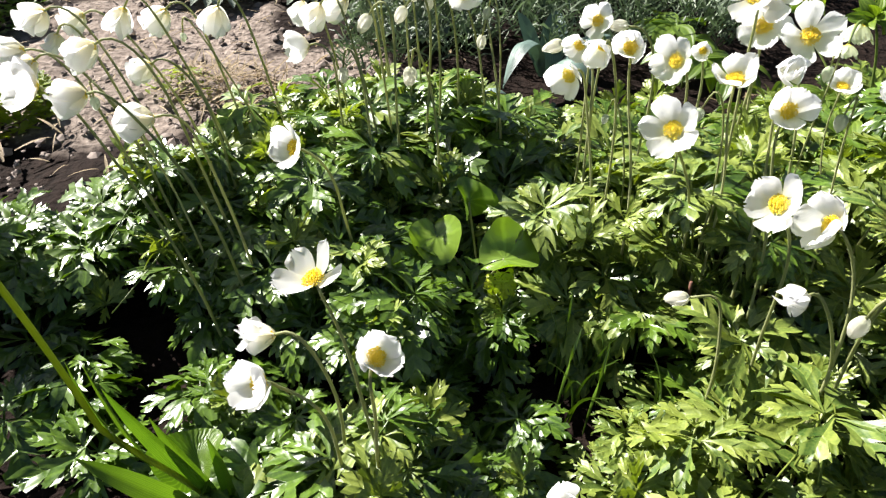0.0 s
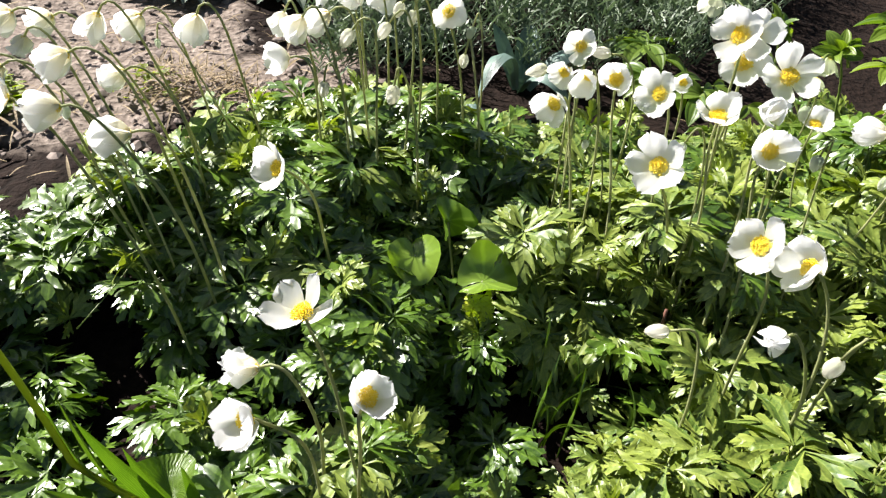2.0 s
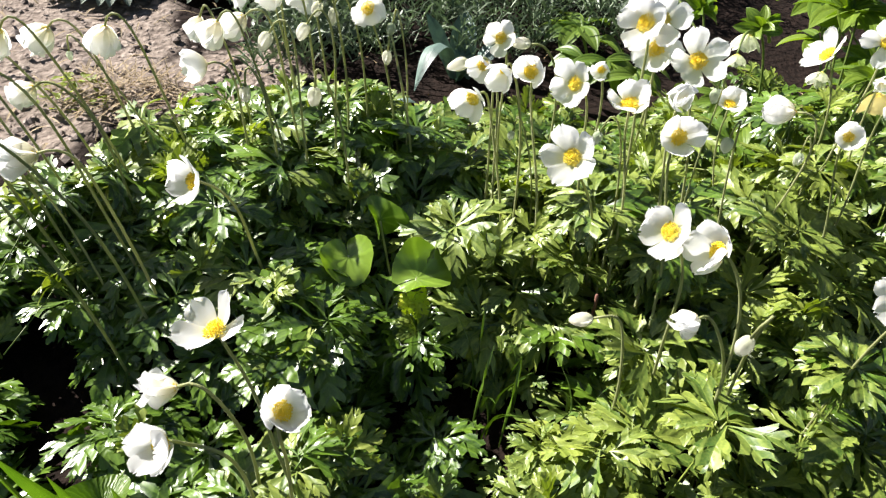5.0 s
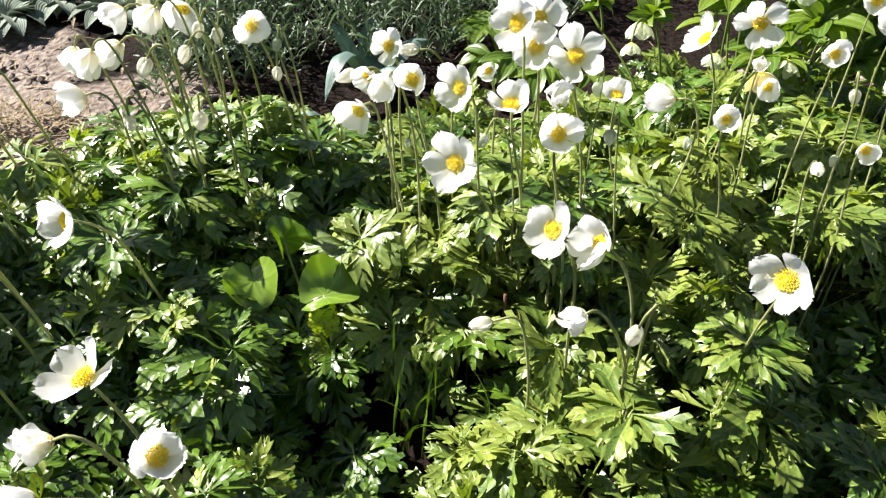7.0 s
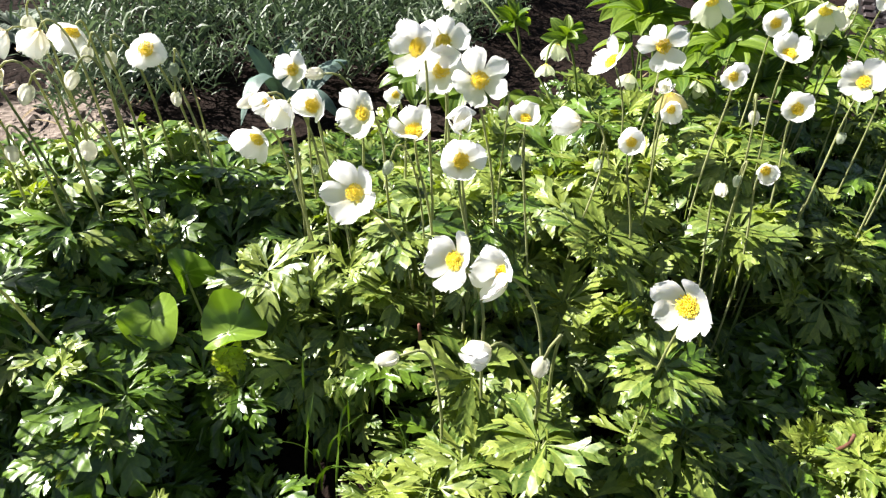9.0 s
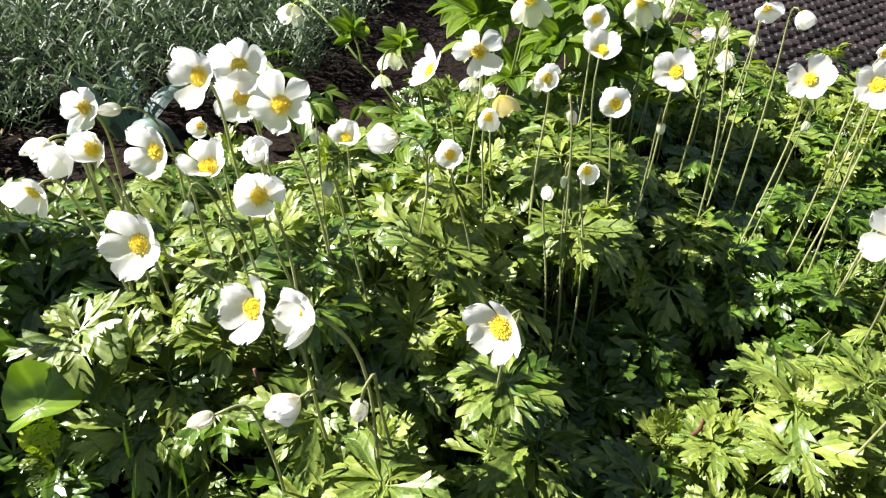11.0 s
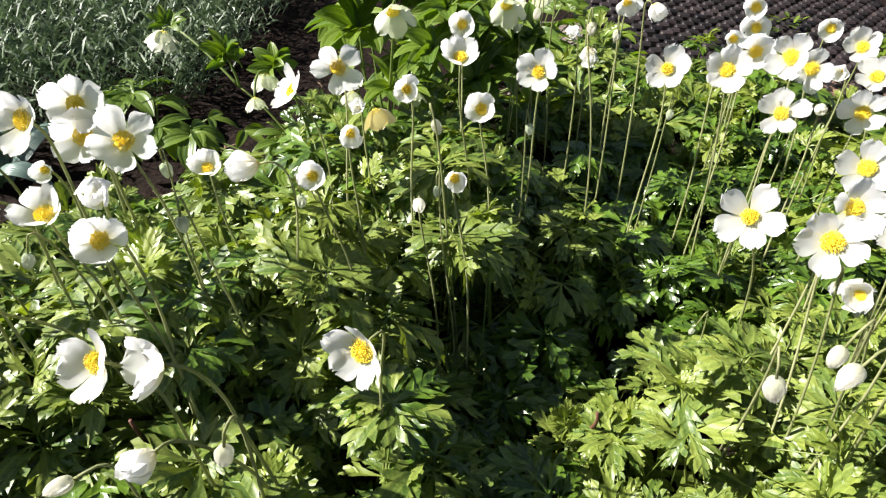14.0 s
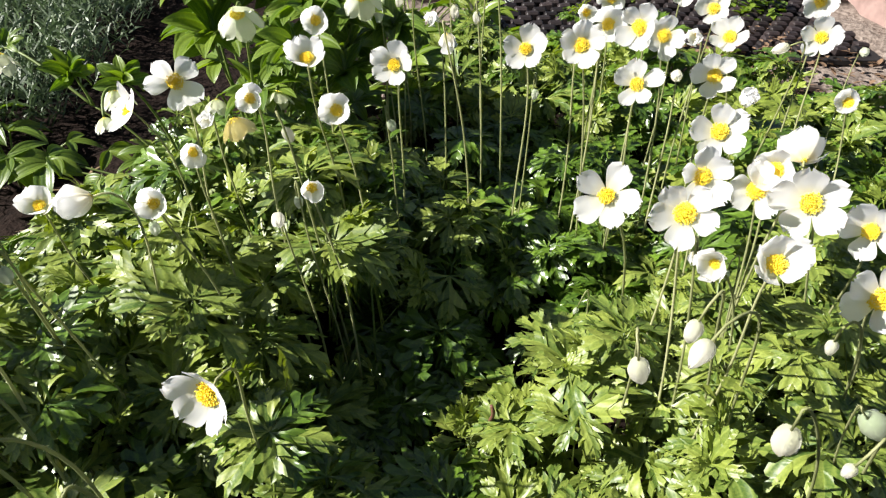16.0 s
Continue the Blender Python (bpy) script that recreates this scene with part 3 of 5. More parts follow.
def clods():
    rng = random.Random(5)
    pieces = []
    for k in range(2600):
        x, y = (rng.uniform(-1.3, 0.35), rng.uniform(0.85, 2.3)) if k % 12 else (rng.uniform(1.15, 1.6), rng.uniform(1.0, 1.4))
        if k % 12 and math.hypot(x + 0.62, y - 1.36) > 0.45 and math.hypot(x + 0.20, y - 1.36) > 0.2:
            continue
        s = rng.choice((0.003, 0.004, 0.004, 0.005, 0.006, 0.007, 0.012)) * rng.uniform(0.7, 1.3)
        base = [(1, 0, 0), (0, 1, 0), (-1, 0, 0), (0, -1, 0), (0.2, 0.1, 0.8), (0.7, 0.7, 0.4), (-0.6, 0.5, 0.45), (-0.5, -0.7, 0.35), (0.6, -0.6, 0.4)]
        v = [Vector((x + p[0] * s * rng.uniform(0.7, 1.3), y + p[1] * s * rng.uniform(0.7, 1.3), -0.018 + p[2] * s * rng.uniform(0.7, 1.2))) for p in base]
        f = [(0, 5, 8), (1, 6, 5), (2, 7, 6), (3, 8, 7), (4, 5, 6), (4, 6, 7), (4, 7, 8), (4, 8, 5), (0, 1, 5), (1, 2, 6), (2, 3, 7), (3, 0, 8)]
        pieces.append((v, f, [(0, 0)] * 9))
    v, f, u = joined(*pieces)
    tagged(new("soil_clods", mesh_of("soil_clods", v, f, CLOD, u, False)), "crumbs and clods of dry brown soil", "soil", kind="stuff")
    pieces = []
    for k in range(420):
        x, y = (rng.uniform(-1.2, 0.1), rng.uniform(0.9, 1.9)) if k % 6 else (rng.uniform(0.5, 1.6), rng.uniform(0.9, 1.5))
        a, l = rng.uniform(0, 6.28), rng.uniform(0.02, 0.07)
        d = Vector((math.cos(a), math.sin(a), rng.uniform(-0.1, 0.25)))
        p = Vector((x, y, 0.0))
        pieces.append(blade([p, p + d * l * 0.3 + Vector((0, 0, 0.004)), p + d * l * 0.7 + Vector((0, 0, 0.006)), p + d * l], rng.uniform(0.002, 0.008), STRAW, 0.3, 4, 2))
    v, f, u = joined(*pieces)
    tagged(new("dry_litter", mesh_of("dry_litter", v, f, STRAW, u)), "dry straw and dead leaf scraps on the soil", "litter", kind="stuff")


clods()

# ---- the anemone plants ----
clump(-0.30, 0.76, 0.14, 0.155)
clump(-0.17, 0.86, 0.13, 0.175, meshes=MIXED)
clump(-0.02, 0.86, 0.13, 0.190, meshes=MIXED)
clump(0.11, 0.88, 0.12, 0.190)
clump(-0.05, 0.97, 0.10, 0.165, meshes=MIXED)
clump(0.02, 1.06, 0.08, 0.150, meshes=MIXED)
clump(0.19, 1.04, 0.075, 0.120, meshes=MIXED)
clump(0.32, 1.03, 0.075, 0.110, meshes=MIXED)
clump(0.42, 1.10, 0.07, 0.090, meshes=MIXED)
clump(-0.14, 1.05, 0.07, 0.110, meshes=MIXED)
clump(-0.20, 0.95, 0.09, 0.140, meshes=MIXED)
clump(0.09, 0.98, 0.08, 0.160, meshes=MIXED)
clump(0.03, 0.585, 0.065, 0.115)
clump(-0.07, 0.70, 0.12, 0.150)
clump(-0.20, 0.71, 0.09, 0.130)
clump(-0.43, 0.69, 0.08, 0.100)
clump(0.0, 0.76, 0.07, 0.110, edge=0.3)
clump(-0.165, 0.490, 0.040, 0.055, leaves=4, size=0.048)
clump(-0.36, 0.54, 0.10, 0.035, leaves=3)
clump(-0.30, 0.44, 0.07, 0.025, leaves=2)
clump(-0.07, 0.335, 0.05, 0.050, meshes=MIXED)
clump(-0.01, 0.640, 0.085, 0.132, meshes=MIXED)
clump(0.04, 0.39, 0.080, 0.120, size=0.056, meshes=MIXED)
clump(-0.10, 0.43, 0.075, 0.035, leaves=5)
clump(0.14, 0.63, 0.06, 0.060, leaves=5)
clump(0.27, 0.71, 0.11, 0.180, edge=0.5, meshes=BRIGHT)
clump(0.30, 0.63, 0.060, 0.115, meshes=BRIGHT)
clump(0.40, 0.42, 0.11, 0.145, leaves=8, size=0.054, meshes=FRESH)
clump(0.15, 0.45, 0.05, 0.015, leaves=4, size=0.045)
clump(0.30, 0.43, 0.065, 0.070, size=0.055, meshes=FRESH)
clump(0.27, 0.85, 0.11, 0.130, meshes=MIXED)
clump(0.41, 0.86, 0.11, 0.140, meshes=MIXED)
clump(0.50, 0.98, 0.09, 0.100, meshes=MIXED)
clump(0.64, 0.98, 0.09, 0.110, meshes=MIXED)
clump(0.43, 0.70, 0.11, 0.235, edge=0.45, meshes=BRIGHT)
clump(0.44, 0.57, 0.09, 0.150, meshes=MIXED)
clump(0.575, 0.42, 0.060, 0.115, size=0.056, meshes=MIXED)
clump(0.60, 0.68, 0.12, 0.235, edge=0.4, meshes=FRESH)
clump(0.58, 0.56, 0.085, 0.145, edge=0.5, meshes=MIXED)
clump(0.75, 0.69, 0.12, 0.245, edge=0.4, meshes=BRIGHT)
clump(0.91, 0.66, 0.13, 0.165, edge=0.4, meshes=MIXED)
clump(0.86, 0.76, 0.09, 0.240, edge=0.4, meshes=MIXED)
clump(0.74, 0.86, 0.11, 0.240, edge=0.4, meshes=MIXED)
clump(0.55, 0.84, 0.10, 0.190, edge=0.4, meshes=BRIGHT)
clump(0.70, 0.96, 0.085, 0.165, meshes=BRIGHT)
clump(0.61, 1.06, 0.07, 0.110, meshes=MIXED)
clump(1.04, 0.60, 0.12, 0.110, edge=0.45)
clump(1.07, 0.47, 0.13, 0.110, edge=0.45)
clump(0.93, 0.86, 0.12, 0.210)
# added mostly out of view on the left, to shade the low leaves there
clump(-0.54, 0.68, 0.12, 0.170)
clump(1.22, 0.58, 0.13, 0.125, leaves=9, edge=0.45)
clump(1.24, 0.40, 0.13, 0.135, leaves=9, edge=0.45)
clump(1.10, 0.76, 0.11, 0.130)
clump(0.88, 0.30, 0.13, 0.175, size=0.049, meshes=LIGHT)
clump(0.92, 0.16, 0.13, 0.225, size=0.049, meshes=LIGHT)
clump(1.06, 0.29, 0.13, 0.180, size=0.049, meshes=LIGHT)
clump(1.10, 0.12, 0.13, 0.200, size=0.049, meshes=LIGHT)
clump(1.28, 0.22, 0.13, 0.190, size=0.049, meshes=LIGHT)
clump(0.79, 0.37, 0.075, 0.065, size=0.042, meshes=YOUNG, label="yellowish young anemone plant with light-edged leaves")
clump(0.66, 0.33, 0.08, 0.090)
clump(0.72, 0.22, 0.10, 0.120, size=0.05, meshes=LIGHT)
clump(0.68, 0.53, 0.06, 0.040)
clump(0.78, 0.52, 0.05, 0.025)
clump(0.84, 0.56, 0.07, 0.060, leaves=8)
clump(0.50, 0.30, 0.08, 0.080)
clump(1.42, 0.42, 0.13, 0.170, meshes=LEAVES + YOUNG)
clump(1.28, 0.78, 0.13, 0.105)
clump(1.27, 0.96, 0.13, 0.120, meshes=MIXED)
clump(1.46, 0.64, 0.13, 0.190, meshes=LEAVES + YOUNG)
clump(1.46, 0.88, 0.13, 0.180, meshes=MIXED)
clump(1.62, 0.50, 0.13, 0.160, meshes=YOUNG)
clump(1.84, 0.62, 0.13, 0.140, meshes=MIXED)
clump(1.80, 0.36, 0.13, 0.150, meshes=MIXED)
clump(1.62, 0.26, 0.13, 0.160, meshes=MIXED)
clump(1.50, 1.10, 0.12, 0.165, meshes=MIXED)
clump(1.72, 0.95, 0.12, 0.170, meshes=MIXED)
clump(1.66, 0.76, 0.12, 0.200, meshes=LEAVES + YOUNG)
clump(1.45, 0.24, 0.13, 0.150, meshes=LEAVES + YOUNG)

# the whorl of leaves on the stem of the flower that stands alone
for k in range(7):
    place_leaf(CLUMPS[-1], random.Random(900 + k), MIXED, (0.562, 0.448, 0.175 + 0.003 * (k % 3)), k * 0.898, -0.1 + 0.12 * (k % 3), 0.062)

# ---- flowers and buds ----
bloom(-0.381, 0.844, 0.299, (-0.89, 0.05, -0.46), 0.038, 0.18)
bloom(-0.302, 0.800, 0.320, (-0.53, 0.08, -0.84), 0.040, 0.18)
bloom(-0.285, 0.859, 0.298, (-0.72, 0.06, -0.69), 0.043, 0.18)
bloom(-0.204, 0.832, 0.312, (-0.39, 0.09, -0.92), 0.040, 0.18)
bloom(-0.294, 0.689, 0.331, (-0.86, 0.05, -0.52), 0.043, 0.18)
bloom(-0.291, 0.796, 0.261, (-0.85, 0.07, -0.52), 0.037, 0.18)
bloom(-0.273, 0.610, 0.323, (-0.96, 0.04, -0.29), 0.040, 0.18)
bloom(-0.300, 0.610, 0.333, (-0.70, -0.57, 0.44), 0.035, 0.60)
bloom(-0.406, 0.807, 0.315, (-0.87, 0.06, -0.49), 0.043, 0.18)
bloom(-0.380, 0.788, 0.295, (-0.53, 0.08, -0.84), 0.029, 0.20)
bloom(-0.381, 0.709, 0.320, (-0.99, 0.03, -0.10), 0.036, 0.18)
bloom(-0.361, 0.692, 0.310, (-0.81, 0.06, -0.58), 0.037, 0.18)
green_bud(-0.303, 0.696, 0.270, (-0.10, 0.08, -0.99), 0.015)
green_bud(-0.263, 0.871, 0.270, (-0.10, 0.07, -0.99), 0.012)
bloom(-0.2235, 0.622, 0.295, (-0.96, -0.10, -0.15), 0.040, 0.05, base=(-0.147, 0.656))
bloom(-0.104, 0.842, 0.277, (-0.93, -0.36, -0.08), 0.035, 0.42)
bloom(-0.068, 0.610, 0.278, (-0.62, -0.67, 0.41), 0.030, 0.75, base=(-0.019, 0.681))
white_bud(-0.056, 0.835, 0.245, (-0.10, 0.08, -0.99), 0.021)
white_bud(0.031, 0.790, 0.269, (-0.10, 0.08, -0.99), 0.025)
bloom(-0.118, 0.911, 0.295, (-0.39, 0.11, -0.91), 0.031, 0.25)
bloom(-0.092, 0.872, 0.306, (-0.51, 0.10, -0.85), 0.037, 0.18)
bloom(-0.064, 0.877, 0.315, (-0.75, 0.10, -0.65), 0.038, 0.18)
white_bud(-0.028, 0.855, 0.305, (-0.48, 0.09, -0.87), 0.025)
white_bud(0.015, 0.876, 0.309, (-0.50, 0.09, -0.86), 0.023)
white_bud(0.048, 0.943, 0.301, (-0.20, 0.08, -0.98), 0.021)
white_bud(0.031, 0.906, 0.325, (-0.38, 0.19, -0.90), 0.021)
bloom(0.010, 0.978, 0.326, (-0.35, -0.87, -0.34), 0.035, 0.50)
bloom(-0.070, 0.979, 0.320, (-0.76, -0.58, -0.30), 0.034, 0.45)
white_bud(-0.045, 1.006, 0.320, (-0.19, 0.14, -0.97), 0.027)
bloom(-0.030, 0.955, 0.322, (-0.51, 0.24, -0.83), 0.039, 0.25)
bloom(0.092, 0.916, 0.325, (0.16, -0.98, 0.14), 0.030, 0.62)
green_bud(0.122, 0.885, 0.312, (-0.19, 0.14, -0.97), 0.017)
white_bud(0.118, 0.891, 0.271, (-0.07, 0.10, -0.99), 0.019)
white_bud(0.202, 0.818, 0.300, (-0.92, 0.06, -0.40), 0.024)
bloom(0.256, 0.855, 0.318, (-0.44, -0.79, 0.42), 0.025, 0.70)
bloom(0.223, 0.773, 0.324, (-0.44, -0.90, 0.04), 0.025, 0.50)
white_bud(0.280, 0.842, 0.318, (-1.00, 0.07, 0.01), 0.022)
bloom(0.233, 0.717, 0.344, (-0.51, -0.84, -0.19), 0.028, 0.45)
bloom(0.261, 0.708, 0.348, (-0.38, -0.73, 0.57), 0.028, 0.50)
bloom(0.206, 0.715, 0.315, (-0.65, -0.75, -0.11), 0.028, 0.62)
bloom(0.312, 0.709, 0.337, (-0.71, -0.65, 0.28), 0.029, 0.72)
bloom(0.361, 0.776, 0.320, (-0.34, -0.86, 0.37), 0.017, 0.50)
bloom(0.348, 0.645, 0.348, (-0.31, -0.31, 0.90), 0.028, 0.62)
green_bud(0.324, 0.647, 0.310, (-0.22, 0.08, -0.97), 0.016)
green_bud(0.268, 0.775, 0.230, (-0.10, 0.07, -0.99), 0.013)
bloom(0.358, 0.682, 0.416, (-0.70, -0.59, 0.41), 0.030, 0.72)
bloom(0.402, 0.745, 0.393, (-0.33, -0.77, 0.54), 0.030, 0.80)
bloom(0.399, 0.735, 0.366, (-0.34, -0.85, 0.41), 0.030, 0.85)
bloom(0.426, 0.690, 0.375, (-0.24, -0.68, 0.69), 0.031, 0.80)
bloom(0.387, 0.626, 0.367, (-0.26, -0.59, 0.77), 0.028, 0.22)
bloom(0.378, 0.591, 0.347, (-0.24, -0.78, 0.59), 0.028, 0.55)
bloom(0.503, 0.728, 0.304, (-0.29, -0.36, 0.89), 0.023, 0.60)
green_bud(0.445, 0.615, 0.325, (0.05, 0.08, -1.00), 0.018)
green_bud(0.454, 0.682, 0.342, (0.13, 0.05, -0.99), 0.017)
bloom(0.524, 0.666, 0.335, (-0.83, 0.52, -0.19), 0.032, 0.25)
green_bud(0.586, 0.686, 0.262, (0.12, 0.04, -0.99), 0.017)
bloom(0.574, 0.621, 0.332, (-0.41, -0.73, 0.54), 0.020, 0.55)
bloom(0.629, 0.647, 0.353, (-0.41, -0.87, 0.29), 0.019, 0.52)
bloom(0.690, 0.745, 0.330, (-0.61, -0.78, 0.12), 0.023, 0.30)
bloom(0.699, 0.652, 0.384, (-0.58, -0.74, 0.32), 0.020, 0.55)
white_bud(0.716, 0.620, 0.352, (0.34, -0.10, -0.94), 0.017)
bloom(0.788, 0.637, 0.347, (-0.53, -0.70, 0.48), 0.025, 0.62)
green_bud(0.841, 0.610, 0.322, (0.22, -0.04, -0.97), 0.015)
bloom(0.704, 0.566, 0.321, (-0.48, -0.82, 0.31), 0.019, 0.50)
white_bud(0.668, 0.575, 0.294, (-0.54, -0.84, 0.08), 0.020)
green_bud(0.703, 0.593, 0.290, (0.13, 0.01, -0.99), 0.014)
bloom(0.661, 0.734, 0.384, (-0.50, -0.82, 0.27), 0.029, 0.95)
bloom(0.619, 0.760, 0.354, (-0.81, 0.23, 0.54), 0.031, 0.80)
bloom(0.895, 0.827, 0.367, (-0.58, -0.77, 0.27), 0.026, 0.60)
bloom(0.779, 0.671, 0.394, (-0.30, -0.30, 0.90), 0.028, 0.60)
bloom(0.880, 0.648, 0.369, (-0.79, -0.43, 0.43), 0.029, 0.80)
bloom(1.040, 0.803, 0.410, (-0.60, -0.75, 0.27), 0.026, 0.75)
bloom(1.145, 0.765, 0.385, (-0.55, -0.78, -0.29), 0.026, 0.50)
bloom(1.060, 0.647, 0.420, (-0.27, -0.91, -0.32), 0.026, 0.45)
white_bud(1.085, 0.719, 0.358, (0.13, 0.02, -0.99), 0.017)
bloom(1.024, 0.743, 0.365, (-0.77, -0.62, -0.13), 0.023, 0.20)
bloom(0.986, 0.674, 0.363, (0.25, -0.01, -0.97), 0.027, 0.20)
bloom(1.103, 0.911, 0.360, (-0.60, -0.77, -0.23), 0.025, 0.25)
bloom(1.041, 0.889, 0.340, (-0.69, -0.63, -0.34), 0.027, 0.50)
bloom(1.033, 0.585, 0.368, (-0.77, -0.46, 0.44), 0.029, 0.85)
green_bud(1.042, 0.570, 0.312, (0.09, 0.04, -1.00), 0.014)
bloom(1.050, 0.517, 0.389, (-0.79, -0.48, 0.39), 0.029, 0.78)
bloom(1.100, 0.521, 0.402, (-0.69, -0.72, 0.11), 0.028, 0.60)
bloom(1.108, 0.558, 0.403, (-0.77, -0.61, 0.20), 0.019, 0.50)
bloom(1.240, 0.610, 0.380, (-0.78, -0.60, 0.19), 0.026, 0.55)
bloom(1.226, 0.611, 0.410, (-0.88, -0.47, 0.04), 0.025, 0.50)
bloom(1.384, 0.712, 0.410, (-0.61, -0.46, 0.65), 0.025, 0.60)
bloom(1.082, 0.466, 0.417, (-0.95, -0.17, 0.26), 0.030, 0.70)
bloom(1.163, 0.479, 0.384, (-0.80, -0.56, 0.24), 0.028, 0.80)
bloom(1.360, 0.567, 0.375, (-0.89, -0.44, 0.07), 0.025, 0.55)
bloom(1.340, 0.507, 0.370, (-0.79, -0.24, 0.56), 0.028, 0.75)
bloom(1.260, 0.485, 0.359, (-0.97, -0.26, 0.04), 0.025, 0.30)
bloom(1.323, 0.466, 0.346, (-0.78, -0.12, 0.62), 0.029, 0.65)
bloom(1.158, 0.401, 0.360, (-0.81, -0.34, 0.49), 0.029, 0.85)
white_bud(1.149, 0.443, 0.349, (-0.87, -0.49, 0.11), 0.021)
bloom(1.062, 0.444, 0.363, (-0.81, -0.33, 0.48), 0.029, 0.88)
bloom(1.057, 0.336, 0.350, (-0.81, -0.25, 0.53), 0.033, 0.95)
bloom(1.143, 0.351, 0.350, (-0.36, -0.24, 0.90), 0.023, 0.30)
bloom(0.913, 0.283, 0.382, (-0.72, -0.55, 0.42), 0.027, 0.85)
bloom(0.880, 0.274, 0.364, (-0.82, -0.32, 0.48), 0.031, 0.92)
bloom(1.005, 0.265, 0.337, (-0.86, -0.26, 0.43), 0.031, 0.85)
bloom(1.022, 0.261, 0.355, (-0.89, -0.28, 0.35), 0.028, 0.60)
bloom(1.038, 0.244, 0.365, (0.80, 0.48, 0.36), 0.030, 0.60)
bloom(0.997, 0.215, 0.352, (-0.88, -0.27, 0.39), 0.035, 0.92)
bloom(0.862, 0.232, 0.345, (-0.92, -0.17, 0.36), 0.025, 0.40)
bloom(0.887, 0.256, 0.325, (0.28, -0.06, -0.96), 0.017, 0.18)
green_bud(0.985, 0.258, 0.247, (0.05, 0.06, -1.00), 0.012)
bloom(0.867, 0.191, 0.366, (-0.50, -0.26, 0.82), 0.029, 0.60)
white_bud(1.304, 0.388, 0.360, (-0.61, 0.67, -0.42), 0.020)
bloom(1.352, 0.362, 0.370, (-0.91, -0.16, 0.39), 0.029, 0.85)
bloom(1.445, 0.408, 0.385, (-0.89, -0.46, 0.07), 0.028, 0.75)
bloom(1.332, 0.296, 0.310, (-0.90, -0.06, 0.44), 0.025, 0.50)
green_bud(1.493, 0.341, 0.320, (-0.90, -0.44, -0.02), 0.019)
bloom(1.024, 0.166, 0.335, (-0.93, -0.08, 0.37), 0.029, 0.80)
bloom(0.949, 0.128, 0.325, (-0.81, -0.19, 0.55), 0.031, 0.85)
white_bud(0.787, 0.205, 0.342, (-0.18, 0.10, -0.98), 0.019, base=(0.93, 0.205))
white_bud(0.753, 0.184, 0.361, (-0.75, 0.10, -0.60), 0.021, base=(0.94, 0.178))
white_bud(0.755, 0.222, 0.310, (0.22, -0.12, -0.97), 0.024, base=(0.875, 0.275))
green_bud(0.905, 0.371, 0.166, (-0.10, 0.18, -0.98), 0.009)
white_bud(0.917, 0.138, 0.285, (0.13, -0.01, -0.99), 0.015)
white_bud(0.788, 0.121, 0.298, (0.13, -0.01, -0.99), 0.028)
white_bud(0.823, 0.081, 0.270, (-0.10, 0.19, -0.98), 0.014)
green_bud(0.845, 0.084, 0.300, (0.60, -0.43, -0.67), 0.030)
bloom(0.864, 0.339, 0.355, (-0.81, -0.28, 0.51), 0.029, 0.95, base=(1.023, 0.365))
bloom(1.115, 0.968, 0.330, (-0.45, -0.83, -0.33), 0.026, 0.45)
white_bud(1.101, 0.903, 0.330, (-0.05, 0.13, -0.99), 0.019)
bloom(1.028, 0.900, 0.320, (-0.46, 0.37, -0.81), 0.025, 0.25)
white_bud(1.135, 0.813, 0.330, (0.17, 0.03, -0.98), 0.021)
bloom(0.510, 0.401, 0.322, (-0.84, -0.42, 0.30), 0.032, 0.66, base=(0.560, 0.450), rise=0.06)
bloom(0.348, 0.493, 0.316, (-0.76, -0.40, 0.52), 0.030, 0.68, base=(0.413, 0.509))
bloom(0.385, 0.471, 0.312, (-0.94, -0.04, 0.33), 0.031, 0.55, base=(0.440, 0.434))
bloom(0.282, 0.586, 0.327, (-0.56, -0.65, 0.52), 0.031, 0.78, base=(0.383, 0.680))
bloom(0.350, 0.425, 0.277, (-0.86, -0.45, 0.10), 0.027, 0.15, base=(0.460, 0.455))
white_bud(0.294, 0.493, 0.207, (-0.98, 0.06, -0.20), 0.021, base=(0.350, 0.471))
white_bud(0.402, 0.416, 0.259, (-0.10, 0.07, -0.99), 0.021, base=(0.464, 0.461))
bloom(-0.017, 0.415, 0.287, (-0.42, -0.10, 0.90), 0.030, 0.78, base=(0.045, 0.370))
bloom(0.035, 0.350, 0.280, (0.41, -0.29, 0.865), 0.026, 0.46, base=(0.034, 0.381))
bloom(-0.045, 0.347, 0.253, (-0.42, -0.71, 0.56), 0.027, 0.50, base=(0.003, 0.385))
bloom(-0.063, 0.401, 0.238, (-0.98, -0.05, -0.20), 0.031, 0.05, base=(-0.003, 0.397))
bloom(0.168, 0.287, 0.200, (-0.08, -0.30, 0.95), 0.025, 0.40)


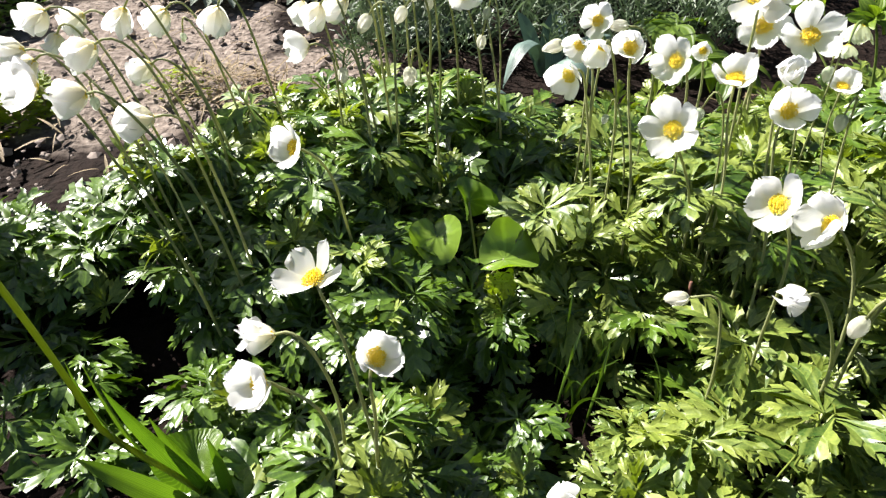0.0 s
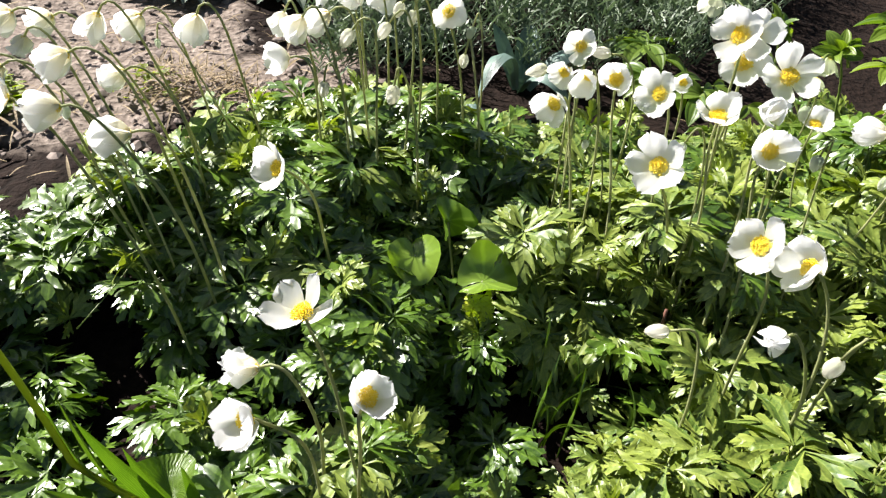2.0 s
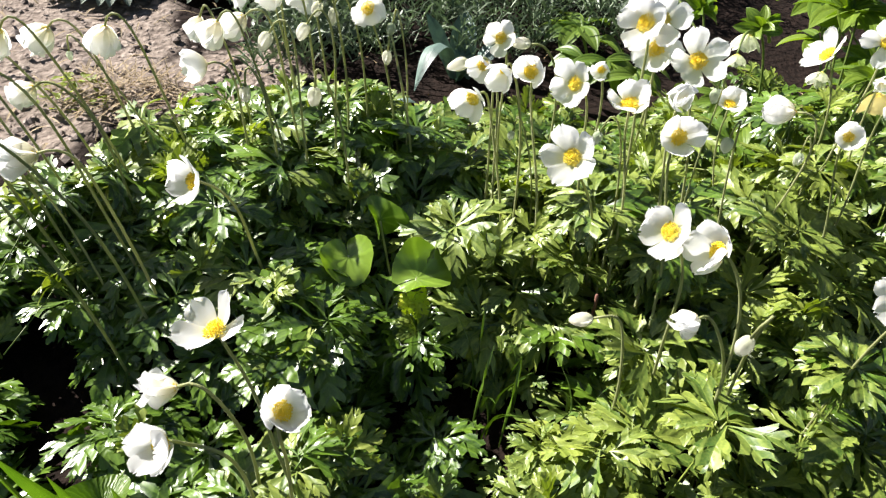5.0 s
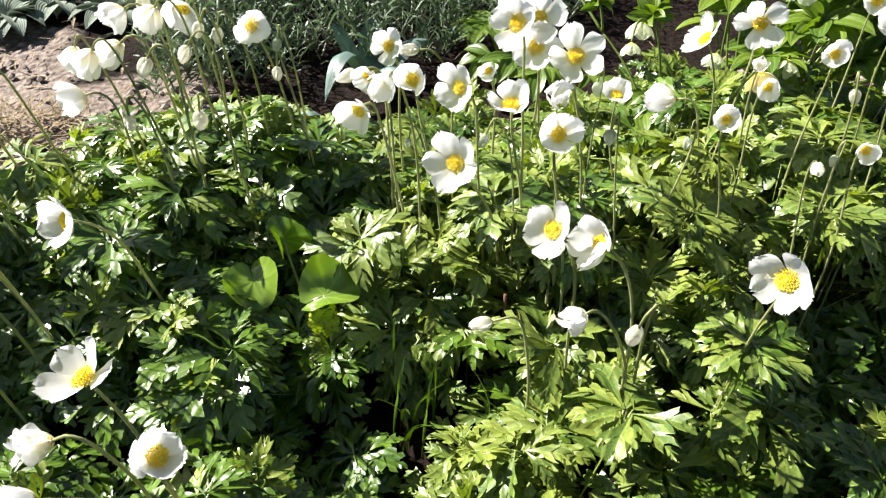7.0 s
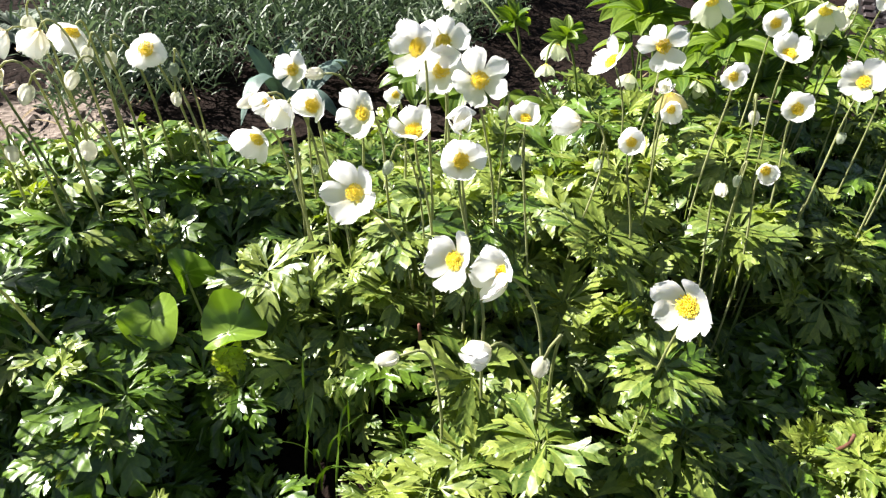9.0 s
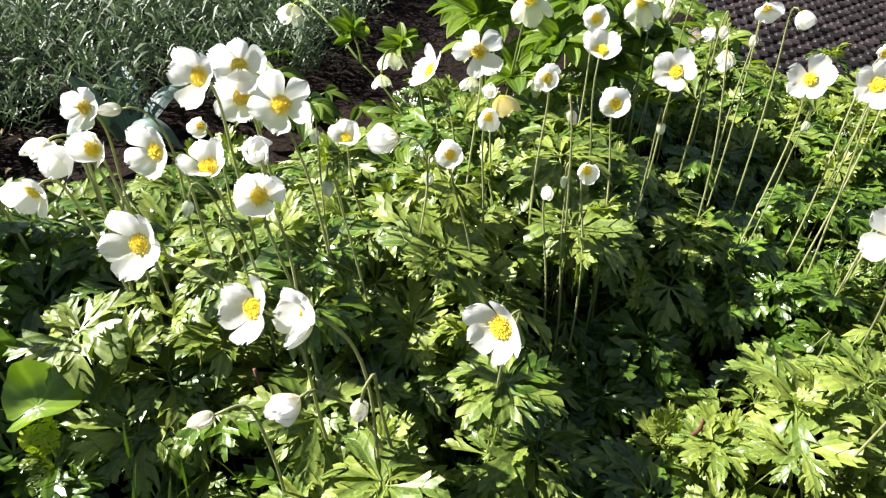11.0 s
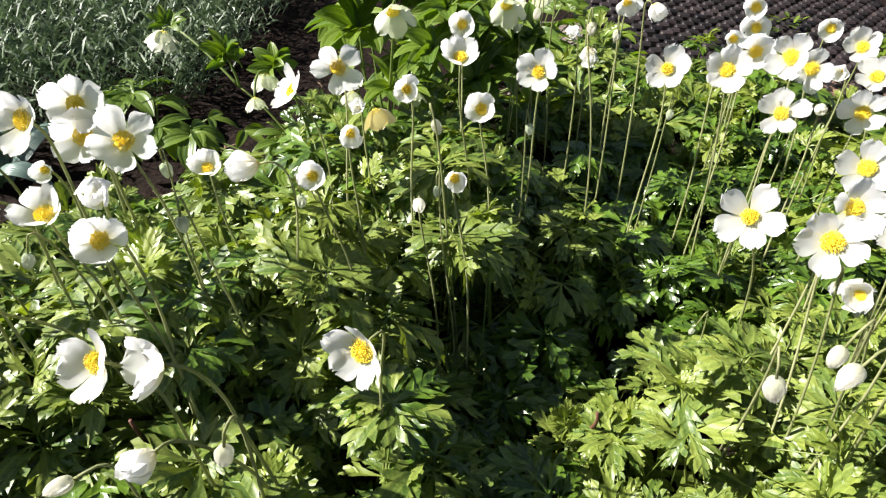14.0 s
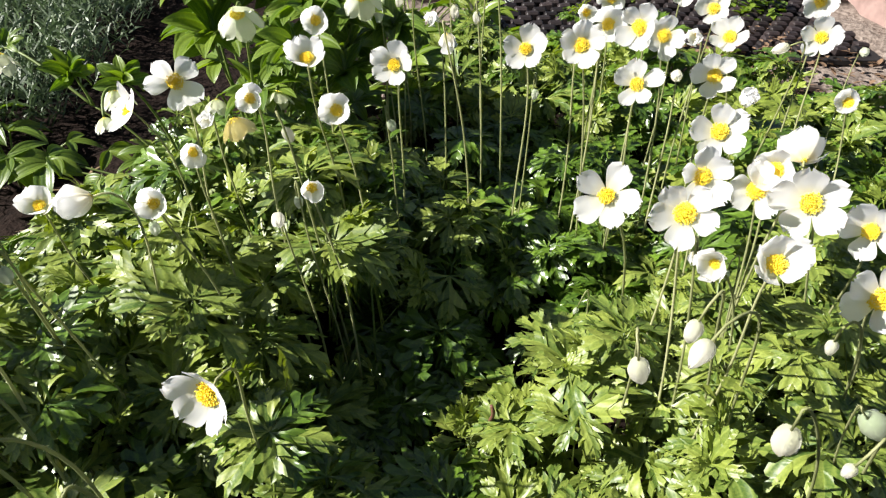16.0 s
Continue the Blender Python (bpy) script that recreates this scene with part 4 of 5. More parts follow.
# ---- low plants among the anemones ----
def heart_plant():
    plant = thing("violet_plant", "low plant with three round heart-shaped leaves among the anemones", "plant", 0.13, 0.70, 0.0)
    c = plant.location
    for p, normal, tip, size, curl in (((0.108, 0.725, 0.134), (0.45, -0.75, 0.35), (-0.15, 0.25, 1.0), 0.052, 1.3),
                                       ((0.150, 0.645, 0.112), (-0.20, -0.22, 0.95), (0.95, 0.15, 0.0), 0.070, 1.0),
                                       ((0.069, 0.688, 0.109), (-0.1, -0.38, 0.92), (0.2, -0.90, -0.35), 0.064, 0.5)):
        m = Matrix.Translation(Vector(p) - c) @ facing(normal, tip) @ Matrix.Diagonal((0.78 if tip[2] > 0.5 else 0.95, 1, 1, 1))
        part("leaf", mesh_of("leaf", *heart(size, curl)[:2], LEAF_HEART, heart(size, curl)[2]), plant, m, "round light green leaf with a wavy edge")
        pts = bezier(Vector((0, 0, 0)), Vector((0, 0, 0.02)), (Vector(p) - c) * 0.7, Vector(p) - c, 8)
        v, f, u = tube(pts, [0.0016] * 9, 6)
        part("stalk", mesh_of("stalk", v, f, STEM, u), plant)


heart_plant()


def yellow_sprig():
    plant = thing("yellow_sprig", "small bright yellow-green leafy sprig", "plant", 0.149, 0.632, 0.0)
    rng = random.Random(3)
    for k in range(4):
        place_leaf(plant, rng, YELLOW, (0.149 + rng.uniform(-0.012, 0.012), 0.628 + rng.uniform(-0.01, 0.01), 0.094 + 0.004 * k), -2.0 + k * 0.35, 0.75, 0.021)


yellow_sprig()


def grass_tuft():
    plant = thing("grass_tuft", "thin green grass blades in the shade between the plants", "grass", 0.27, 0.54, 0.0)
    rng = random.Random(8)
    for k in range(26):
        a, l = rng.uniform(0, 6.28), rng.uniform(0.07, 0.15)
        o = Vector((rng.uniform(-0.07, 0.07), rng.uniform(-0.05, 0.05), -0.01))
        d = Vector((math.cos(a) * 0.35, math.sin(a) * 0.35 - 0.1, 0))
        me = mesh_of("blade", *blade([o, o + Vector((0, 0, l * 0.5)), o + d * l * 0.5 + Vector((0, 0, l * 0.75)), o + d * l + Vector((0, 0, l * 0.9))], 0.004, LEAF, 0.4, 8, 2)[:2], LEAF)
        part("blade", me, plant)


grass_tuft()


def red_stem(x, y, h, lean):
    v, f, u = tube([Vector((lean * t * t, 0.01 * math.sin(t * 5), h * t)) for t in np.linspace(0, 1, 9)], [0.003 - 0.001 * t for t in np.linspace(0, 1, 9)], 7)
    ob = new("dry_stem", mesh_of("dry_stem", v, f, STEM_RED, u))
    ob.location = (x, y, -0.02)
    tagged(ob, "dry reddish brown stem stub", "stem")


red_stem(0.364, 0.608, 0.15, -0.01)
red_stem(0.80, 0.385, 0.12, -0.02)


def bulb_plant():
    plant = thing("bulb_plant", "light green bulb plant with thick stem and broad pointed leaves", "plant", -0.13, 0.365, 0.0)
    c = plant.location
    P = lambda *p: Vector(p) - c
    pts = bezier(P(-0.135, 0.390, -0.01), P(-0.150, 0.374, 0.08), P(-0.170, 0.358, 0.13), P(-0.178, 0.345, 0.19), 10)
    pts += bezier(P(-0.178, 0.345, 0.19), P(-0.180, 0.342, 0.25), P(-0.178, 0.335, 0.32), P(-0.172, 0.312, 0.42), 8)[1:]
    v, f, u = tube(pts, [0.0029 - 0.0009 * i / 18 for i in range(19)], 10)
    part("stem", mesh_of("stem", v, f, STEM_YELLOW, u), plant, label="thick yellow-green stem")
    for pts, w, side in (((P(-0.165, 0.363, 0.11), P(-0.176, 0.352, 0.16), P(-0.178, 0.346, 0.21), P(-0.178, 0.345, 0.270)), 0.013, (0.8, -0.5, 0.2)),
                         ((P(-0.163, 0.365, 0.11), P(-0.168, 0.358, 0.15), P(-0.172, 0.357, 0.20), P(-0.179, 0.359, 0.250)), 0.012, (0.7, -0.5, 0.3)),
                         ((P(-0.130, 0.388, 0.0), P(-0.145, 0.380, 0.07), P(-0.165, 0.374, 0.13), P(-0.187, 0.375, 0.20)), 0.018, (0.8, 0.2, 0.4)),
                         ((P(-0.126, 0.386, 0.0), P(-0.135, 0.380, 0.06), P(-0.148, 0.378, 0.10), P(-0.165, 0.384, 0.150)), 0.017, (0.7, 0.1, 0.5)),
                         ((P(-0.140, 0.378, 0.0), P(-0.165, 0.358, 0.07), P(-0.190, 0.355, 0.10), P(-0.228, 0.361, 0.120)), 0.021, (0.5, 0.8, 0.3)),
                         ((P(-0.118, 0.382, 0.0), P(-0.115, 0.380, 0.05), P(-0.118, 0.386, 0.08), P(-0.128, 0.394, 0.11)), 0.012, (0.9, 0.3, 0.1))):
        v, f, u = blade(pts, w, LEAF_BULB, 0.45, 16, 6, side, taper=0.6)
        part("leaf", mesh_of("leaf", v, f, LEAF_BULB, u), plant)
    m = Matrix.Translation(P(-0.150, 0.400, 0.050)) @ facing((-0.1, -0.45, 0.85), (0.1, 0.8, 0.4))
    part("leaf", mesh_of("leaf", *heart(0.062, 1.2)[:2], LEAF_BULB, heart(0.062, 1.2)[2]), plant, m, "broad rounded light green leaf")


bulb_plant()


# ---- behind the anemones ----
def tulip_plant(x, y, leaves):
    plant = thing("tulip_plant", "tulip with broad blue-green leaves and no flower", "plant", x, y, -0.02)
    c = plant.location
    for pts, w, side in leaves:
        v, f, u = blade([Vector(p) - c for p in pts], w, LEAF_TULIP, 0.35, 16, 6, side, taper=0.8, wavy=0.02)
        part("leaf", mesh_of("leaf", v, f, LEAF_TULIP, u), plant)


tulip_plant(0.29, 1.40, (
    (((0.295, 1.40, -0.02), (0.290, 1.41, 0.03), (0.300, 1.45, 0.06), (0.308, 1.50, 0.088)), 0.060, (1, 0.25, 0)),
    (((0.305, 1.39, -0.02), (0.335, 1.39, 0.05), (0.370, 1.41, 0.07), (0.420, 1.42, 0.065)), 0.040, (-0.2, 0.8, 0.4)),
    (((0.285, 1.38, -0.02), (0.300, 1.34, 0.07), (0.340, 1.30, 0.08), (0.375, 1.27, 0.01)), 0.048, (0.7, 0.6, 0.0)),
    (((0.280, 1.39, -0.02), (0.255, 1.37, 0.10), (0.215, 1.33, 0.12), (0.185, 1.27, 0.01)), 0.042, (0.7, -0.5, 0.2)),
    (((0.275, 1.40, -0.02), (0.255, 1.41, 0.04), (0.235, 1.42, 0.08), (0.215, 1.43, 0.105)), 0.032, (1, 0.3, 0)),
))
tulip_plant(0.07, 1.10, (
    (((0.07, 1.10, 0.0), (0.07, 1.09, 0.07), (0.08, 1.07, 0.11), (0.085, 1.05, 0.13)), 0.036, (1, 0.2, 0)),
    (((0.06, 1.10, 0.0), (0.02, 1.08, 0.10), (0.0, 1.07, 0.13), (-0.03, 1.05, 0.10)), 0.040, (0.4, 0.9, 0)),
    (((0.08, 1.10, 0.0), (0.11, 1.06, 0.10), (0.14, 1.05, 0.14), (0.17, 1.04, 0.12)), 0.040, (-0.2, 0.9, 0)),
))


def strap_plant():
    plant = thing("strap_leaved_plant", "tuft of narrow yellow-green strap leaves behind the anemones", "plant", 0.0, 0.98, -0.02)
    rng = random.Random(12)
    for k in range(14):
        a, l = rng.uniform(0, 6.28), rng.uniform(0.14, 0.24)
        o = Vector((rng.uniform(-0.03, 0.03), rng.uniform(-0.03, 0.03), 0))
        d = Vector((math.cos(a), math.sin(a), 0)) * 0.55
        v, f, u = blade([o, o + Vector((0, 0, l * 0.5)), o + d * l * 0.5 + Vector((0, 0, l * 0.85)), o + d * l + Vector((0, 0, l * 0.8))], 0.010, LEAF_BULB, 0.4, 12, 4)
        part("blade", mesh_of("blade", v, f, LEAF_BULB, u), plant)


strap_plant()


def silver_field():
    """A dense low hedge of narrow silver-green shoots."""
    rng = random.Random(21)
    pieces = []
    for k in range(5200):
        x, y = rng.uniform(-0.15, 1.30), rng.uniform(1.30, 3.3)
        edge = 1.37 + 0.20 * max(0.0, min(x, 0.6)) + 0.03 * math.sin(x * 14)
        if y < edge or (x > 0.70 + 0.80 * (y - 1.48)):
            continue
        h = rng.uniform(0.10, 0.21) * min(1.0, 0.6 + (y - edge) * 2.2) * (0.75 + 0.5 * noise.noise(Vector((x * 6, y * 6, 1.0))) + 0.25)
        lean = Vector((rng.uniform(-0.45, 0.45), rng.uniform(-0.5, 0.3), 1.0)) * h
        foot = Vector((x, y, -0.02))
        for i in range(9):
            t = 0.3 + 0.7 * i / 8
            p = foot + lean * t
            a = i * 2.4 + rng.uniform(-0.5, 0.5)
            l = rng.uniform(0.030, 0.070) * (1.15 - 0.35 * t)
            d = Vector((math.cos(a), math.sin(a), rng.uniform(0.4, 2.0))).normalized()
            s = d.cross(Vector((rng.uniform(-1, 1), rng.uniform(-1, 1), 0.4))).normalized() * rng.uniform(0.0016, 0.0028)
            sag = Vector((0, 0, -0.25 * l))
            q = p + d * l * 0.55
            pieces.append(([p - s * 0.6, p + s * 0.6, q + s, q - s, p + d * l + sag], [(0, 1, 2, 3), (3, 2, 4)], [(0, 0.4), (0, 0.6), (0.6, 0.6), (0.6, 0.4), (1, 0.5)]))
    v, f, u = joined(*pieces)
    tagged(new("silver_plants", mesh_of("silver_plants", v, f, LEAF_GREY, u)), "dense patch of narrow silver-green shoots", "plants", kind="stuff")


silver_field()


def leaflet_leaf(seed, mat, count=7, wide=0.26, span=210):
    """A hellebore leaf: lance-shaped leaflets spread like a fan, of unit size."""
    rng = random.Random(seed)
    pieces = []
    for k in range(count):
        a = radians(-span / 2 + span * k / (count - 1) + rng.uniform(-6, 6))
        l = rng.uniform(0.85, 1.05) * (1 - 0.12 * abs(k - (count - 1) / 2) / count * 2)
        d = Vector((math.sin(a), math.cos(a), 0))
        pieces.append(blade([Vector((0, 0, 0)), d * l * 0.3 + Vector((0, 0, 0.08)), d * l * 0.7 + Vector((0, 0, 0.06)), d * l + Vector((0, 0, -0.12))],
                            wide * rng.uniform(0.85, 1.15), mat, 0.4, 10, 4, (d.y, -d.x, rng.uniform(-0.3, 0.3)), taper=0.7))
    v, f, u = joined(*pieces)
    return mesh_of("leaf", v, f, mat, u)


FANS = [leaflet_leaf(50 + k, LEAF_HELLEBORE, 3 + 2 * (k % 2), 0.34 + 0.03 * k, 130 + 50 * (k % 2)) for k in range(4)]
SEPALS = [mesh_of("sepal", *petal_shape(random.Random(70 + k), 0.55, wide=0.78)[:2], HELLEBORE_PETAL, petal_shape(random.Random(70 + k), 0.55, wide=0.78)[2]) for k in range(2)]


OLD_SEPAL = mesh_of("sepal", *petal_shape(random.Random(75), 0.6, wide=0.9)[:2], OLD_PETAL, petal_shape(random.Random(75), 0.6, wide=0.9)[2])


def hellebore(x, y, stems, fans, label, sepals=SEPALS):
    """stems: (bezier points, flower facing, flower size or 0); fans: (place, heading in degrees, dip, size)."""
    plant = thing("hellebore", label, "plant", x, y, -0.02)
    c = plant.location
    rng = random.Random(int(x * 100))
    for pts, face, size in stems:
        pts = bezier(*[Vector(p) - c for p in pts], 14)
        v, f, u = tube(pts, [0.0026 - 0.0010 * i / 14 for i in range(15)], 8)
        st = part("flower_stem", mesh_of("flower_stem", v, f, STEM_GREEN, u), plant)
        if size:
            for k in range(5):
                m = Matrix.Translation(pts[-1]) @ frame_to(face, 1.257 * k) @ Matrix.Rotation(rng.uniform(-0.1, 0.1), 4, "Y") @ Matrix.Scale(size, 4)
                part("sepal", sepals[k % len(sepals)], st, m)
            part("flower_centre", STAMENS[1], st, Matrix.Translation(pts[-1]) @ frame_to(face) @ Matrix.Scale(size * 0.9, 4), "pale yellow stamens")
    for p, heading, dip, size in fans:
        m = Matrix.Translation(Vector(p) - c) @ Matrix.Rotation(radians(heading) - math.pi / 2, 4, "Z") @ Matrix.Rotation(-radians(dip), 4, "X") @ Matrix.Scale(size, 4)
        part("leaf", rng.choice(FANS), plant, m)
        q = Vector(p) - c
        if any((Vector(st[0][3]) - Vector(p)).length < 0.03 for st in stems):
            continue
        v, f, u = tube(bezier(Vector((0, 0, 0)), Vector((0, 0, q.z * 0.6)), q * 0.8, q, 8), [0.0018] * 9, 6)
        part("stalk", mesh_of("stalk", v, f, STEM_GREEN, u), plant)


hellebore(0.78, 1.04, (
    (((0.78, 1.04, 0), (0.75, 1.08, 0.10), (0.72, 1.13, 0.15), (0.686, 1.17, 0.182)), (0, 0, 1), 0),
    (((0.686, 1.17, 0.182), (0.66, 1.21, 0.22), (0.63, 1.32, 0.27), (0.615, 1.335, 0.235)), (-0.3, -0.6, -0.7), 0.043),
    (((0.686, 1.17, 0.182), (0.685, 1.17, 0.20), (0.680, 1.18, 0.22), (0.675, 1.185, 0.235)), (0, 0, 1), 0),
    (((0.77, 1.03, 0), (0.76, 1.04, 0.12), (0.74, 1.05, 0.22), (0.704, 1.042, 0.262)), (0, 0, 1), 0),
    (((0.73, 1.045, 0.24), (0.72, 1.05, 0.27), (0.70, 1.05, 0.275), (0.690, 1.045, 0.255)), (-0.2, -0.5, -0.8), 0.037),
    (((0.70, 1.04, 0.25), (0.67, 1.03, 0.28), (0.655, 1.00, 0.26), (0.65, 0.99, 0.245)), (-0.1, -0.5, -0.8), 0.026)),
    (((0.675, 1.185, 0.23), 120, -55, 0.055), ((0.675, 1.185, 0.23), 200, -55, 0.050), ((0.675, 1.185, 0.23), 320, -60, 0.045),
     ((0.704, 1.042, 0.262), 80, -60, 0.045), ((0.704, 1.042, 0.262), 210, -50, 0.040), ((0.704, 1.042, 0.262), 330, -45, 0.040),
     ((0.62, 1.33, 0.25), 100, -60, 0.035), ((0.63, 1.32, 0.25), 10, -40, 0.035), ((0.60, 1.22, 0.085), 250, 25, 0.075), ((0.61, 1.23, 0.09), 340, 20, 0.065), ((0.70, 1.22, 0.07), 300, 20, 0.060),
     ((0.75, 1.16, 0.08), 250, 25, 0.060), ((0.66, 1.14, 0.07), 200, 25, 0.055), ((0.72, 1.10, 0.10), 280, 15, 0.055)),
    "hellebore with pale green nodding flowers on sprawling stems")
clump(0.80, 1.11, 0.08, 0.125, size=0.050, meshes=MIXED)
clump(0.87, 1.23, 0.07, 0.090, size=0.048, meshes=MIXED)
clump(0.74, 1.02, 0.06, 0.110, size=0.048, meshes=BRIGHT)
hellebore(0.57, 1.36, (), (((0.575, 1.50, 0.06), 100, 5, 0.12), ((0.56, 1.47, 0.07), 190, 15, 0.10), ((0.60, 1.45, 0.05), 20, 20, 0.09), ((0.52, 1.30, 0.08), 220, 25, 0.08),
    ((0.56, 1.27, 0.09), 280, 20, 0.08), ((0.66, 1.30, 0.07), 330, 15, 0.055)),
    "low hellebore with dark green leaf fans and no flowers")
JOINTS = ((0.867, 1.080, 0.280, 4, 0.105), (0.900, 1.110, 0.355, 5, 0.115), (0.945, 0.995, 0.255, 4, 0.085), (0.985, 1.110, 0.320, 5, 0.100), (0.930, 1.220, 0.240, 4, 0.110),
          (0.920, 0.930, 0.290, 4, 0.080), (0.985, 0.900, 0.240, 4, 0.080), (0.860, 0.950, 0.230, 4, 0.075), (1.040, 0.960, 0.250, 4, 0.080),
          (1.020, 0.920, 0.320, 5, 0.075), (1.085, 0.900, 0.290, 5, 0.075), (0.965, 0.965, 0.335, 5, 0.075), (1.110, 0.980, 0.270, 5, 0.080))
hellebore(0.91, 1.05, [
    (((0.915, 1.09, 0), (0.905, 1.11, 0.13), (0.885, 1.115, 0.25), (0.902, 1.146, 0.350)), (-0.1, -0.6, -0.75), 0.036),
    (((0.895, 1.07, 0), (0.870, 1.08, 0.13), (0.850, 1.04, 0.22), (0.825, 1.02, 0.205)), (-0.4, -0.5, -0.75), 0.030),
    (((0.925, 1.02, 0), (0.930, 1.00, 0.13), (0.890, 0.93, 0.27), (0.870, 0.91, 0.245)), (-0.3, -0.6, -0.75), 0.032),
    (((0.87, 0.99, 0), (0.86, 0.97, 0.2), (0.84, 0.90, 0.43), (0.798, 0.85, 0.395)), (-0.30, -0.80, -0.42), 0.040),
    (((0.91, 1.0, 0), (0.93, 1.0, 0.2), (0.96, 0.90, 0.42), (0.972, 0.83, 0.385)), (-0.45, -0.75, -0.35), 0.038),
    (((0.93, 1.0, 0), (1.0, 1.02, 0.2), (1.08, 1.0, 0.34), (1.10, 0.96, 0.33)), (0.2, -0.6, -0.6), 0.034),
    (((0.95, 1.02, 0), (1.05, 1.08, 0.2), (1.17, 1.08, 0.33), (1.2, 1.02, 0.31)), (0.3, -0.6, -0.6), 0.034)]
    + [(((0.91, 1.05, 0), (0.91, 1.05, z * 0.4), (x, y, z * 0.7), (x, y, z)), (0, 0, 1), 0) for x, y, z, n, size in JOINTS],
    [((x, y, z), 360 * i / n + 75 + 40 * z * n, -50 + 17 * ((i * 3) % 4), size * (0.85 + 0.1 * (i % 3))) for x, y, z, n, size in JOINTS for i in range(n)]
    + [((0.95 + 0.03 * math.sqrt(k) * math.cos(k * 2.4), 1.00 + 0.03 * math.sqrt(k) * math.sin(k * 2.4), 0.17 - 0.10 * ((k * 7) % 11) / 10),
        math.degrees(k * 2.4), -30 + 9 * ((k * 5) % 9), 0.055 + 0.010 * (k % 4)) for k in range(14)],
    "large hellebore with light green leaf fans and pale flowers")
hellebore(1.14, 1.16, (), [((1.14 + 0.04 * math.sqrt(k) * math.cos(k * 2.4), 1.16 + 0.032 * math.sqrt(k) * math.sin(k * 2.4), 0.19 - 0.13 * ((k * 7) % 11) / 10),
      math.degrees(k * 2.4), -40 + 9 * ((k * 5) % 9), 0.055 + 0.010 * (k % 4)) for k in range(34)],
    "low hellebore with light green leaf fans beside the mat")
hellebore(1.48, 1.30, (), [((1.48 + 0.04 * math.sqrt(k) * math.cos(k * 2.4), 1.30 + 0.036 * math.sqrt(k) * math.sin(k * 2.4), 0.17 - 0.12 * ((k * 7) % 11) / 10),
      math.degrees(k * 2.4), -40 + 9 * ((k * 5) % 9), 0.055 + 0.010 * (k % 4)) for k in range(34)],
    "low hellebore with light green leaf fans beside the mat")
hellebore(0.69, 0.90, (
    (((0.72, 0.88, 0), (0.72, 0.87, 0.12), (0.755, 0.82, 0.315), (0.745, 0.805, 0.285)), (0.2, -0.4, -0.9), 0.034),),
    (((0.70, 0.93, 0.17), 90, 20, 0.07), ((0.74, 0.90, 0.18), 0, 30, 0.06), ((0.66, 0.92, 0.16), 160, 25, 0.06), ((0.72, 0.86, 0.17), 300, 25, 0.06)),
    "old yellowing hellebore flower above its leaves", [OLD_SEPAL])


def ground_cover(name, cx, cy, rx, ry, h, count, mat, label, seed, size=0.018, slim=0.55):
    rng = random.Random(seed)
    pieces = []
    for k in range(count):
        r, a = math.sqrt(rng.random()), rng.uniform(0, 6.28)
        p = Vector((cx + rx * r * math.cos(a), cy + ry * r * math.sin(a), -0.01 + h * (1 - r * r) * rng.uniform(0.3, 1)))
        b = rng.uniform(0, 6.28)
        d = Vector((math.cos(b), math.sin(b), rng.uniform(-0.1, 0.45))).normalized() * size * rng.uniform(0.6, 1.2)
        pieces.append(blade([p, p + d * 0.3, p + d * 0.7 + Vector((0, 0, 0.002)), p + d], size * slim, mat, 0.35, 5, 2, taper=0.5))
    v, f, u = joined(*pieces)
    tagged(new(name, mesh_of(name, v, f, mat, u)), label, "plants", kind="stuff")


ground_cover("ground_cover", -0.76, 1.15, 0.11, 0.12, 0.07, 700, LEAF_LIME, "mat of small yellow-green leaves on the soil", 1, 0.024)
ground_cover("ground_cover", -1.06, 1.56, 0.16, 0.20, 0.14, 1300, LEAF_BULB, "mat of small yellow-green leaves on the soil", 2, 0.026)
ground_cover("ground_cover", -0.45, 1.26, 0.08, 0.06, 0.04, 70, LEAF_LIME, "small yellow-green seedlings on the soil", 3)
ground_cover("ground_cover", -0.20, 1.06, 0.14, 0.07, 0.05, 260, STRAW, "dry tangled stems on the soil", 4, 0.05, 0.06)
ground_cover("ground_cover", -0.36, 1.27, 0.13, 0.07, 0.04, 260, STRAW, "dry tangled stems on the soil", 8, 0.07, 0.05)
ground_cover("dry_leaves", 2.15, 0.70, 0.35, 0.30, 0.05, 420, DEAD_LEAF, "dry brown leaves on the soil beside the mat", 5, 0.024)
ground_cover("weeds", 2.40, 1.20, 0.16, 0.10, 0.06, 60, LEAF_HELLEBORE, "small green weeds growing through the mat", 11, 0.035, 0.35)
ground_cover("weeds", 2.50, 0.90, 0.10, 0.10, 0.09, 130, LEAF_HELLEBORE, "small green weeds at the edge of the mat", 12, 0.035, 0.5)
ground_cover("ground_cover", 1.62, 1.02, 0.22, 0.10, 0.10, 420, LEAF_HELLEBORE, "green leaves along the mat", 6, 0.035)


def woolly_plant(x, y, seed):
    plant = thing("woolly_plant", "low plant with grey-green felted oval leaves", "plant", x, y, -0.02)
    rng = random.Random(seed)
    for k in range(16):
        a, l = k * 2.4, rng.uniform(0.06, 0.10)
        d = Vector((math.cos(a), math.sin(a), 0))
        v, f, u = blade([Vector((0, 0, 0.01)), d * l * 0.3 + Vector((0, 0, 0.04)), d * l * 0.8 + Vector((0, 0, 0.05)), d * l * 1.3 + Vector((0, 0, 0.02))], 0.048, LEAF_WOOLLY, 0.35, 10, 4, taper=0.9)
        part("leaf", mesh_of("leaf", v, f, LEAF_WOOLLY, u), plant)


